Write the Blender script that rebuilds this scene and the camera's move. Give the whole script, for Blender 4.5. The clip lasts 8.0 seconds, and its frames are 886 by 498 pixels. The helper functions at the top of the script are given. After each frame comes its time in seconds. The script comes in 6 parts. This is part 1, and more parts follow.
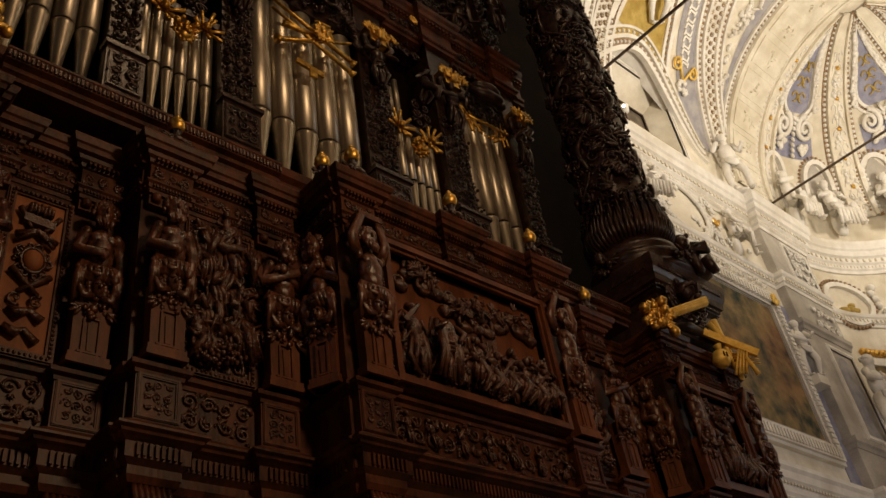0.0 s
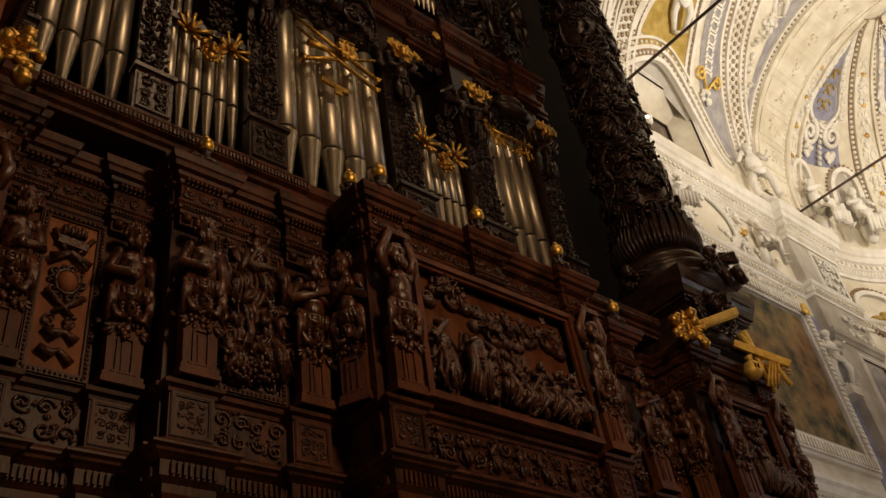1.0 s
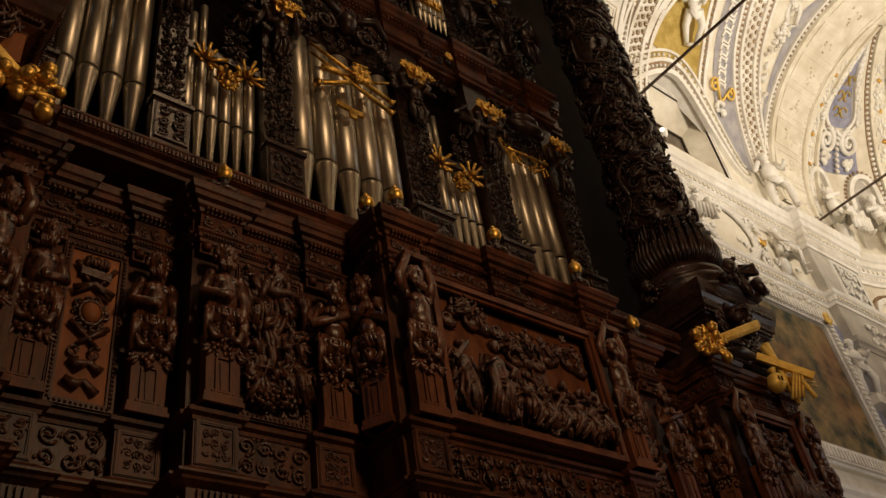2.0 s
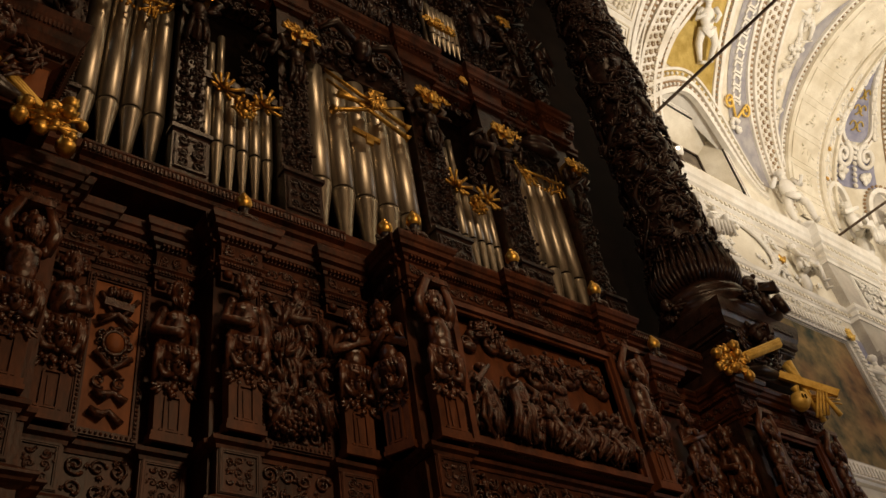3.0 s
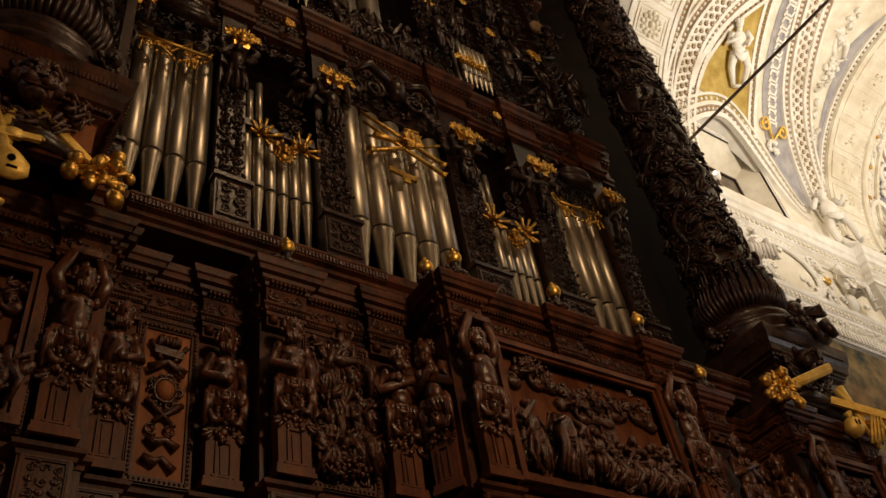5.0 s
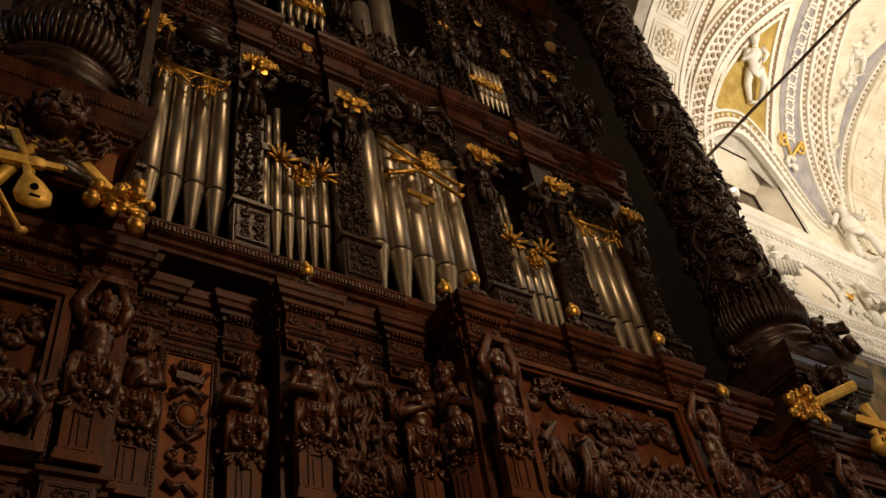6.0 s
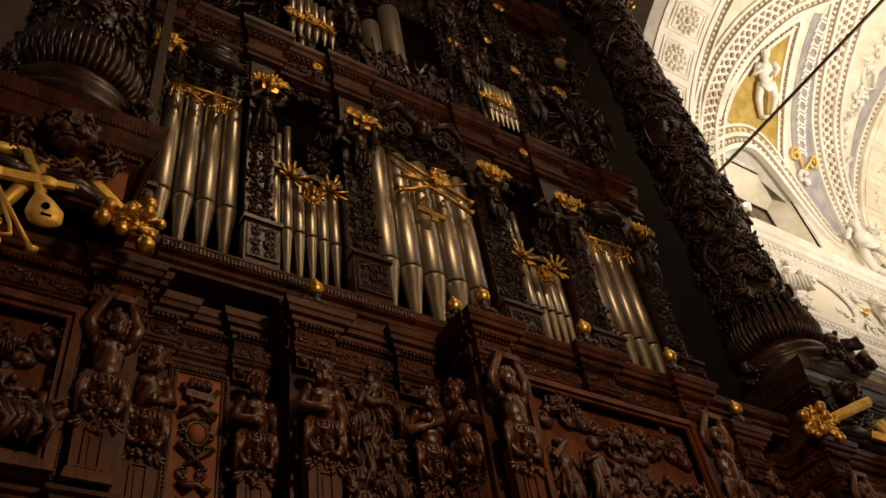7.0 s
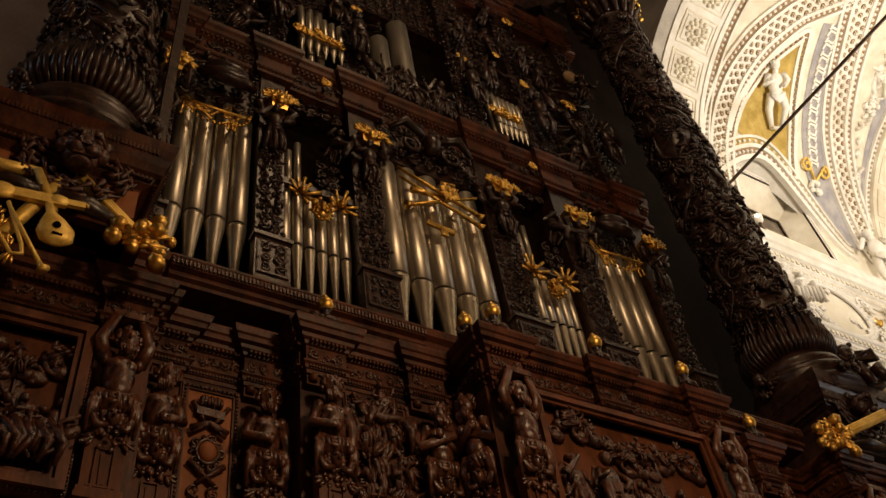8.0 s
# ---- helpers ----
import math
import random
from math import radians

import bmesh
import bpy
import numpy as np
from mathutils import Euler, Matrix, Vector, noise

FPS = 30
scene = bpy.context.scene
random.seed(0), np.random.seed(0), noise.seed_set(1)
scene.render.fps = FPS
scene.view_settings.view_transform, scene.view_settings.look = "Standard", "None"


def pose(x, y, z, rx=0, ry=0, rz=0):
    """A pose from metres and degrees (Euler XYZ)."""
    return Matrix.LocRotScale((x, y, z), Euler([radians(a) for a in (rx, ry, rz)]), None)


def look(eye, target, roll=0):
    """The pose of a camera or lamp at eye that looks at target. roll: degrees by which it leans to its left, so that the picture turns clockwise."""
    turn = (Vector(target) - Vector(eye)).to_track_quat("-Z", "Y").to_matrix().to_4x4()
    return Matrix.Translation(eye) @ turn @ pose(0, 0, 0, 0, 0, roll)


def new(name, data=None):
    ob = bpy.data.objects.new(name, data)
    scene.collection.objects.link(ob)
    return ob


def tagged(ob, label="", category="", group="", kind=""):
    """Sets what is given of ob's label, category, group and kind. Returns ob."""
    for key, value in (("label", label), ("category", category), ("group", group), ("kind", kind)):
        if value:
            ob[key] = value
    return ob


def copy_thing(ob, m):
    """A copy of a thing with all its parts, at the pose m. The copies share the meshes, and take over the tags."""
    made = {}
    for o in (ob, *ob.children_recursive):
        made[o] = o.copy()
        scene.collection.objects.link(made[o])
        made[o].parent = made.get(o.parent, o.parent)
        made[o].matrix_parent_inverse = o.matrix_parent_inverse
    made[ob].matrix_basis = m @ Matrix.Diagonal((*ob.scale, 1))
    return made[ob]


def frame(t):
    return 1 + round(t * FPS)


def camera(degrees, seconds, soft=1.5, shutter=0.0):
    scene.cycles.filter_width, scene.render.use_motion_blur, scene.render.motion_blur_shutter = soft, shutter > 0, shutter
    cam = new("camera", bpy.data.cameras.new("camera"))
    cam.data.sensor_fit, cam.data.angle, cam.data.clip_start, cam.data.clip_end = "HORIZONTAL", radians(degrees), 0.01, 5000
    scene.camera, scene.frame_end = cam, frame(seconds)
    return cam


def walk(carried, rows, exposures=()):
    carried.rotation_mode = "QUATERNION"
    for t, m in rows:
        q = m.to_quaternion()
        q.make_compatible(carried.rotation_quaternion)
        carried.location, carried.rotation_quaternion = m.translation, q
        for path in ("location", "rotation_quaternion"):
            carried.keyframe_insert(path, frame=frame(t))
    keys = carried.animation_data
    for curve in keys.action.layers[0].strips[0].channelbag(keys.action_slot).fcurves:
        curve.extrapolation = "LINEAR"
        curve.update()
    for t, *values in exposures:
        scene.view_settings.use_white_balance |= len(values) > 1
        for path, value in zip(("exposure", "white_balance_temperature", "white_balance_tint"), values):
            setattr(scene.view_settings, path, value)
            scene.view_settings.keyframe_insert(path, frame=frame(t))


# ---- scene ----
cam = camera(53.344, 8.0)
PATH = [
    (0.0, 0.000, 0.000, 1.600, 126.753, 7.845, -41.426),
    (0.5, -0.017, 0.007, 1.603, 127.400, 7.601, -40.555),
    (1.0, -0.031, 0.009, 1.608, 127.886, 7.601, -39.645),
    (1.5, -0.045, -0.008, 1.617, 128.469, 7.881, -38.633),
    (3.0, -0.087, -0.039, 1.626, 130.820, 8.150, -36.282),
    (3.5, -0.101, -0.054, 1.624, 131.559, 8.311, -35.245),
    (4.0, -0.114, -0.059, 1.626, 132.123, 8.186, -34.617),
    (4.5, -0.128, -0.064, 1.628, 132.690, 8.094, -33.906),
    (6.0, -0.147, -0.085, 1.631, 134.900, 7.774, -31.655),
    (6.5, -0.142, -0.090, 1.634, 135.529, 7.590, -31.253),
    (7.0, -0.131, -0.097, 1.636, 136.037, 7.391, -30.917),
    (7.5, -0.119, -0.100, 1.641, 136.532, 7.115, -30.690),
    (8.0, -0.124, -0.108, 1.648, 137.009, 7.202, -30.069),
]
walk(cam, [(t, pose(x, y, z, rx, ry, rz)) for t, x, y, z, rx, ry, rz in PATH], [(0.0, -0.17), (4.0, -0.03), (8.0, 0.19)])

# ---- light ----
world = bpy.data.worlds.new("world")
scene.world = world
world.use_nodes = True
world.node_tree.nodes["Background"].inputs[0].default_value = (1.0, 0.85, 0.7, 1)
world.node_tree.nodes["Background"].inputs[1].default_value = 0.012


def area_lamp(name, place, target, size, watts, colour):
    data = bpy.data.lights.new(name, "AREA")
    data.shape, data.size, data.energy, data.color = "DISK", size, watts, colour
    ob = new(name, data)
    ob.matrix_world = look(place, target)
    return ob


WARM = (1.0, 0.87, 0.70)
PALE = (0.97, 0.97, 1.0)
GLOW = (1.0, 0.66, 0.37)
# area lamps in mid-air for the cornice floodlights, thrown up at the vaults
area_lamp("vault_flood", (13.0, 0.4, 12.2), (13.4, 3.8, 17.5), 0.8, 400, WARM)
area_lamp("apse_flood", (19.2, 0.6, 12.2), (20.6, 3.6, 16.5), 0.8, 215, WARM)
# fill lamp with no known fitting, added to brighten the choir wall and painting
area_lamp("choir_fill", (12.9, -1.2, 6.2), (16.4, 6.0, 6.6), 0.8, 85, PALE)
# added fills without fittings: one high over the crossing, one lower facing the gallery
area_lamp("crossing_fill", (4.0, -0.9, 16.0), (4.0, 5.3, 9.0), 1.2, 120, GLOW)
area_lamp("nave_fill", (3.3, -1.5, 7.0), (4.4, 4.4, 4.9), 0.9, 125, GLOW)

# made-up cool fill from the west, standing for daylight of an unseen window
area_lamp("west_cool_fill", (-8.3, 2.1, 12.2), (3.0, 3.6, 9.0), 1.6, 30, (0.85, 0.92, 1.0))

# ---- materials ----


def material(name, low, high, rough=(0.4, 0.6), metal=0.0, scale=6.0, stretch=(1, 1, 1), bump=0.2, fine=60.0, dirt=None, spec=0.5, depth=0.01):
    """Two colours mixed by noise at two scales, with fine relief. dirt: colour of larger stains."""
    m = bpy.data.materials.new(name)
    m.use_nodes = True
    nt = m.node_tree
    b = nt.nodes["Principled BSDF"]
    co = nt.nodes.new("ShaderNodeTexCoord")
    mp = nt.nodes.new("ShaderNodeMapping")
    mp.inputs["Scale"].default_value = stretch
    nt.links.new(co.outputs["Object"], mp.inputs["Vector"])
    n1 = nt.nodes.new("ShaderNodeTexNoise")
    n1.inputs["Scale"].default_value, n1.inputs["Detail"].default_value = scale, 6.0
    n2 = nt.nodes.new("ShaderNodeTexNoise")
    n2.inputs["Scale"].default_value, n2.inputs["Detail"].default_value = fine, 4.0
    for n in (n1, n2):
        nt.links.new(mp.outputs["Vector"], n.inputs["Vector"])
    add = nt.nodes.new("ShaderNodeMath")
    add.operation = "MULTIPLY_ADD"
    add.inputs[1].default_value, add.inputs[2].default_value = 0.4, -0.2
    nt.links.new(n2.outputs["Fac"], add.inputs[0])
    mx = nt.nodes.new("ShaderNodeMath")
    mx.operation = "ADD"
    nt.links.new(n1.outputs["Fac"], mx.inputs[0])
    nt.links.new(add.outputs[0], mx.inputs[1])
    ramp = nt.nodes.new("ShaderNodeValToRGB")
    ramp.color_ramp.elements[0].position, ramp.color_ramp.elements[1].position = 0.32, 0.68
    ramp.color_ramp.elements[0].color, ramp.color_ramp.elements[1].color = (*low, 1), (*high, 1)
    nt.links.new(mx.outputs[0], ramp.inputs["Fac"])
    colour = ramp.outputs["Color"]
    if dirt:
        n3 = nt.nodes.new("ShaderNodeTexNoise")
        n3.inputs["Scale"].default_value, n3.inputs["Detail"].default_value = scale * 0.23, 8.0
        nt.links.new(co.outputs["Object"], n3.inputs["Vector"])
        r3 = nt.nodes.new("ShaderNodeValToRGB")
        r3.color_ramp.elements[0].position, r3.color_ramp.elements[1].position = 0.48, 0.72
        r3.color_ramp.elements[0].color, r3.color_ramp.elements[1].color = (0, 0, 0, 1), (0.6, 0.6, 0.6, 1)
        nt.links.new(n3.outputs["Fac"], r3.inputs["Fac"])
        mix = nt.nodes.new("ShaderNodeMixRGB")
        mix.inputs["Color2"].default_value = (*dirt, 1)
        nt.links.new(r3.outputs["Color"], mix.inputs["Fac"])
        nt.links.new(colour, mix.inputs["Color1"])
        colour = mix.outputs["Color"]
    nt.links.new(colour, b.inputs["Base Color"])
    mr = nt.nodes.new("ShaderNodeMapRange")
    mr.inputs["To Min"].default_value, mr.inputs["To Max"].default_value = rough
    nt.links.new(n1.outputs["Fac"], mr.inputs["Value"])
    nt.links.new(mr.outputs["Result"], b.inputs["Roughness"])
    b.inputs["Metallic"].default_value = metal
    b.inputs["Specular IOR Level"].default_value = spec
    bp = nt.nodes.new("ShaderNodeBump")
    bp.inputs["Strength"].default_value, bp.inputs["Distance"].default_value = bump, depth
    nt.links.new(mx.outputs[0], bp.inputs["Height"])
    nt.links.new(bp.outputs["Normal"], b.inputs["Normal"])
    return m


WALNUT = material("dark_walnut", (0.020, 0.006, 0.0026), (0.098, 0.0285, 0.0105), (0.32, 0.55), scale=5.0, stretch=(1, 1, 0.35), bump=0.4, fine=40, spec=0.22)
CARVED = material("carved_walnut", (0.010, 0.0036, 0.002), (0.098, 0.031, 0.0125), (0.2, 0.42), scale=24.0, bump=0.7, fine=75, depth=0.018, spec=0.5)
# dark wood of the case; also stands in for shade at the right end
EBONY = material("black_and_shade_walnut", (0.008, 0.0038, 0.0028), (0.044, 0.017, 0.0095), (0.22, 0.44), scale=10.0, bump=0.45, fine=40, depth=0.012, spec=0.45)
STATUE = material("smooth_walnut", (0.016, 0.0055, 0.0025), (0.118, 0.038, 0.015), (0.2, 0.42), scale=20.0, stretch=(1, 1, 0.6), bump=0.5, fine=70, depth=0.014, spec=0.45)
SHAFT = material("pillar_walnut", (0.06, 0.019, 0.0075), (0.145, 0.048, 0.019), (0.35, 0.55), scale=5.0, stretch=(1, 1, 0.3), bump=0.2, fine=40, spec=0.15)
PANEL = material("reddish_walnut", (0.15, 0.05, 0.018), (0.32, 0.115, 0.042), (0.4, 0.65), scale=4.0, stretch=(1, 1, 0.25), bump=0.2, fine=30, spec=0.15)
# near-black colour carrying shade: case boards, pipe mouths and the lute's sound hole
SHADE = material("shade_near_black", (0.004, 0.0022, 0.0014), (0.010, 0.0055, 0.0034), (0.8, 0.95), scale=4.0, spec=0.03)
TIN = material("tin_pipe", (0.37, 0.325, 0.255), (0.65, 0.595, 0.49), (0.27, 0.44), 0.88, scale=3.0, stretch=(2.5, 2.5, 0.35), bump=0.12, fine=14, dirt=(0.16, 0.12, 0.08))
GOLD = material("gilding", (0.50, 0.27, 0.045), (0.95, 0.62, 0.16), (0.25, 0.5), 1.0, scale=14.0, bump=0.35, fine=70, dirt=(0.30, 0.14, 0.03))
PALEGOLD = material("matt_gilding", (0.72, 0.45, 0.08), (0.95, 0.68, 0.18), (0.4, 0.6), 0.45, scale=12.0, bump=0.25, fine=60)
CREAM = material("cream_stucco", (0.66, 0.60, 0.48), (0.84, 0.79, 0.67), (0.6, 0.85), scale=3.0, bump=0.25, fine=40, dirt=(0.50, 0.42, 0.28), spec=0.3)
WHITE = material("white_stucco", (0.74, 0.71, 0.64), (0.86, 0.83, 0.77), (0.55, 0.8), scale=5.0, bump=0.3, fine=45, dirt=(0.52, 0.45, 0.34), spec=0.3)
STONE = material("grey_stone", (0.36, 0.33, 0.29), (0.55, 0.51, 0.45), (0.5, 0.75), scale=2.5, bump=0.2, fine=30, dirt=(0.28, 0.24, 0.19), spec=0.3)
SLATE = material("slate_blue_ground", (0.30, 0.29, 0.32), (0.44, 0.42, 0.42), (0.7, 0.9), scale=4.0, bump=0.15, fine=40, spec=0.2)
BLUE = material("blue_ground", (0.22, 0.22, 0.31), (0.34, 0.34, 0.42), (0.7, 0.9), scale=5.0, bump=0.15, fine=40, spec=0.2)
OCHRE = material("ochre_ground", (0.34, 0.23, 0.05), (0.56, 0.41, 0.13), (0.6, 0.85), scale=4.0, bump=0.2, fine=40, spec=0.2)
RUST = material("rust_brown_ground", (0.24, 0.15, 0.08), (0.38, 0.26, 0.15), (0.7, 0.9), scale=9.0, bump=0.2, fine=40, spec=0.2)
PLASTER = material("pink_plaster", (0.42, 0.30, 0.21), (0.58, 0.44, 0.32), (0.7, 0.9), scale=1.5, bump=0.2, fine=25, dirt=(0.26, 0.16, 0.1), spec=0.2)
DULL = material("dull_grey_pipe", (0.10, 0.09, 0.075), (0.20, 0.175, 0.14), (0.4, 0.6), 0.3, scale=3.0, stretch=(2, 2, .4), bump=0.1)
MOULD = material("frame_walnut", (0.05, 0.015, 0.006), (0.14, 0.044, 0.018), (0.28, 0.5), scale=5.0, stretch=(1, 1, 0.4), bump=0.3, fine=40, spec=0.35)
IRON = material("iron_bar", (0.08, 0.055, 0.04), (0.17, 0.12, 0.085), (0.5, 0.7), 0.4, scale=12.0, bump=0.3)
CANVAS = material("dark_oil_paint", (0.02, 0.036, 0.03), (0.32, 0.22, 0.10), (0.6, 0.8), scale=2.2, bump=0.1, fine=7, spec=0.15, dirt=(0.26, 0.05, 0.025))
FLOOR = material("marble_floor", (0.30, 0.22, 0.16), (0.5, 0.42, 0.33), (0.2, 0.4), scale=2.0, bump=0.05)
PANE = material("leaded_pane", (0.10, 0.08, 0.06), (0.2, 0.16, 0.12), (0.1, 0.25), scale=3.0)

# ---- mesh tools ----


def rot(ax, deg):
    return Matrix.Rotation(radians(deg), 4, ax)


def sphere_template(n, k):
    v = [(0, 0, 1)]
    for j in range(1, k):
        a = math.pi * j / k
        for i in range(n):
            b = 2 * math.pi * i / n
            v.append((math.sin(a) * math.cos(b), math.sin(a) * math.sin(b), math.cos(a)))
    v.append((0, 0, -1))
    f = [(0, 1 + i, 1 + (i + 1) % n) for i in range(n)]
    for j in range(k - 2):
        o = 1 + j * n
        f += [(o + i, o + n + i, o + n + (i + 1) % n, o + (i + 1) % n) for i in range(n)]
    o, e = 1 + (k - 2) * n, len(v) - 1
    f += [(o + i, e, o + (i + 1) % n) for i in range(n)]
    return np.array(v), f


BALL = sphere_template(8, 6)
FINE_BALL = sphere_template(16, 10)
BOXV = np.array([(x, y, z) for x in (-.5, .5) for y in (-.5, .5) for z in (-.5, .5)])
BOXF = [(0, 1, 3, 2), (4, 6, 7, 5), (0, 4, 5, 1), (2, 3, 7, 6), (0, 2, 6, 4), (1, 5, 7, 3)]


class Mesh:
    """Gathers vertices and faces; m is the frame in which the next pieces are laid."""

    def __init__(self, m=None):
        self.v, self.f, self.s, self.n = [], [], [], 0
        self.m = m or Matrix()

    def add(self, v, f, smooth=True):
        a = np.array(self.m)
        v = np.asarray(v, float) @ a[:3, :3].T + a[:3, 3]
        self.v.append(v)
        n = self.n
        self.f += [tuple(n + i for i in q) for q in f]
        self.s += [smooth] * len(f)
        self.n += len(v)

    def box(self, lo, hi):
        lo, hi = np.array(lo, float), np.array(hi, float)
        self.add(BOXV * (hi - lo) + (hi + lo) / 2, BOXF, False)

    def slab(self, c, size, turn=None, taper=1.0):
        """A block round c; taper scales its lower end."""
        v = BOXV * np.array(size)
        v[v[:, 2] < 0, :2] *= taper
        if turn is not None:
            v = v @ np.array(turn.to_3x3()).T
        self.add(v + np.array(c), BOXF, False)

    def blob(self, c, r, turn=None, fine=False):
        t = FINE_BALL if fine else BALL
        v = t[0] * np.array(r)
        if turn is not None:
            v = v @ np.array(turn.to_3x3()).T
        self.add(v + np.array(c), t[1])

    def tube(self, pts, radii, n=6):
        p = np.array(pts, float)
        if np.isscalar(radii):
            radii = [radii] * len(p)
        d = np.gradient(p, axis=0)
        d /= np.linalg.norm(d, axis=1)[:, None] + 1e-9
        up = np.array((0.31, 0.87, 0.38))
        a = np.cross(d, up)
        a /= np.linalg.norm(a, axis=1)[:, None] + 1e-9
        b = np.cross(d, a)
        ang = np.arange(n) * 2 * math.pi / n
        v = np.concatenate([p[i] + radii[i] * (np.outer(np.cos(ang), a[i]) + np.outer(np.sin(ang), b[i])) for i in range(len(p))])
        f = [(i * n + j, i * n + (j + 1) % n, (i + 1) * n + (j + 1) % n, (i + 1) * n + j) for i in range(len(p) - 1) for j in range(n)]
        f += [tuple(range(n))[::-1], tuple((len(p) - 1) * n + j for j in range(n))]
        self.add(v, f)

    def lathe(self, c, profile, n=20, flutes=0, depth=0.0):
        """Turned about the upright axis at c: rows of radius and height."""
        v, f = [], []
        for r, z in profile:
            for i in range(n):
                a = 2 * math.pi * i / n
                k = r * (1 + depth * math.cos(flutes * a)) if flutes else r
                v.append((c[0] + k * math.cos(a), c[1] + k * math.sin(a), c[2] + z))
        for j in range(len(profile) - 1):
            f += [(j * n + i, j * n + (i + 1) % n, (j + 1) * n + (i + 1) % n, (j + 1) * n + i) for i in range(n)]
        f += [tuple(range(n))[::-1], tuple((len(profile) - 1) * n + i for i in range(n))]
        self.add(v, f)

    def scroll(self, c, size, turns=1.6, start=0.0, hand=1, thick=0.16, y=0.0):
        """A carved volute lying in the plane of the wall (x, z), standing out towards -y."""
        k = int(14 * turns)
        pts, rad = [], []
        for i in range(k + 1):
            t = i / k
            a = start + hand * 2 * math.pi * turns * t
            r = size * (1 - 0.86 * t)
            pts.append((c[0] + r * math.cos(a), c[1] - y - size * 0.15 * t, c[2] + r * math.sin(a)))
            rad.append(size * thick * (1 - 0.45 * t))
        self.tube(pts, rad, 5)
        self.blob((pts[-1][0], pts[-1][1], pts[-1][2]), (size * 0.16,) * 3)

    def grid(self, fn, nu, nv, smooth=True):
        v = [fn(i / nu, j / nv) for i in range(nu + 1) for j in range(nv + 1)]
        f = [(i * (nv + 1) + j, (i + 1) * (nv + 1) + j, (i + 1) * (nv + 1) + j + 1, i * (nv + 1) + j + 1) for i in range(nu) for j in range(nv)]
        self.add(v, f, smooth)

    def sweep(self, path, profile):
        """A moulding along a plan path; profile rows are (out, z), out to the right of the way."""
        p = np.array(path, float)
        d = np.diff(p, axis=0)
        d /= np.linalg.norm(d, axis=1)[:, None]
        nrm = np.stack([d[:, 1], -d[:, 0]], 1)
        mit = []
        for i in range(len(p)):
            a, b = nrm[max(i - 1, 0)], nrm[min(i, len(nrm) - 1)]
            mit.append((a + b) / (1 + a @ b))
        v = [(p[i][0] + mit[i][0] * o, p[i][1] + mit[i][1] * o, z) for i in range(len(p)) for o, z in profile]
        k = len(profile)
        f = [(i * k + j, (i + 1) * k + j, (i + 1) * k + (j + 1) % k, i * k + (j + 1) % k) for i in range(len(p) - 1) for j in range(k)]
        f += [tuple(range(k)), tuple((len(p) - 1) * k + j for j in range(k))[::-1]]
        self.add(v, f, False)

    def along(self, path, out, z, step, size):
        """Small blocks in a row along a plan path."""
        for (x0, y0), (x1, y1) in zip(path[:-1], path[1:]):
            ln = math.hypot(x1 - x0, y1 - y0)
            ux, uy = (x1 - x0) / ln, (y1 - y0) / ln
            nx, ny = uy, -ux
            k = int(ln / step)
            for i in range(k):
                t = (i + 0.5) * ln / k
                self.slab((x0 + ux * t + nx * out, y0 + uy * t + ny * out, z), size if abs(ux) > 0.5 else (size[1], size[0], size[2]))

    def rows(self):
        return np.concatenate(self.v).tolist()

    def data(self, name, mat):
        me = bpy.data.meshes.new(name)
        me.from_pydata(self.rows(), [], self.f)
        me.polygons.foreach_set("use_smooth", self.s)
        me.materials.append(mat)
        me.update()
        return me


def thing(name, label, category, group="", place=(0, 0, 0), kind=""):
    ob = new(name)
    ob.empty_display_size = 0.1
    ob.location = place
    return tagged(ob, label, category, group, kind)


def part(name, mesh, mat, parent, label="", kind=""):
    ob = new(name, mesh.data(name, mat))
    ob.parent = parent
    return tagged(ob, label, kind=kind)


def solo(name, mesh, mat, label, category, group="", kind=""):
    return tagged(new(name, mesh.data(name, mat)), label, category, group, kind)


# ---- carving ----


def leaf(mb, c, ln, deg, rnd, y=0.0):
    """A curled acanthus leaf on the wall, pointing deg from +x."""
    a = radians(deg)
    for k, w in ((0.0, 1.0), (0.45, 0.75), (-0.45, 0.75)):
        b = a + k
        m = (c[0] + math.cos(b) * ln * 0.5, c[1] - y - ln * 0.12, c[2] + math.sin(b) * ln * 0.5)
        mb.blob(m, (ln * 0.5 * w, ln * 0.13, ln * 0.14), rot("Y", -math.degrees(b)) @ rot("Z", rnd.uniform(-25, 25)))


def fruit(mb, c, r, n, rnd, deep=0.7):
    for _ in range(int(n * 1.6)):
        a, q = rnd.uniform(0, 6.28), r * math.sqrt(rnd.random())
        s = r * rnd.uniform(0.15, 0.27)
        mb.blob((c[0] + q * math.cos(a), c[1] - rnd.uniform(0, r * deep), c[2] + q * math.sin(a)), (s, s, s * rnd.uniform(0.9, 1.2)))


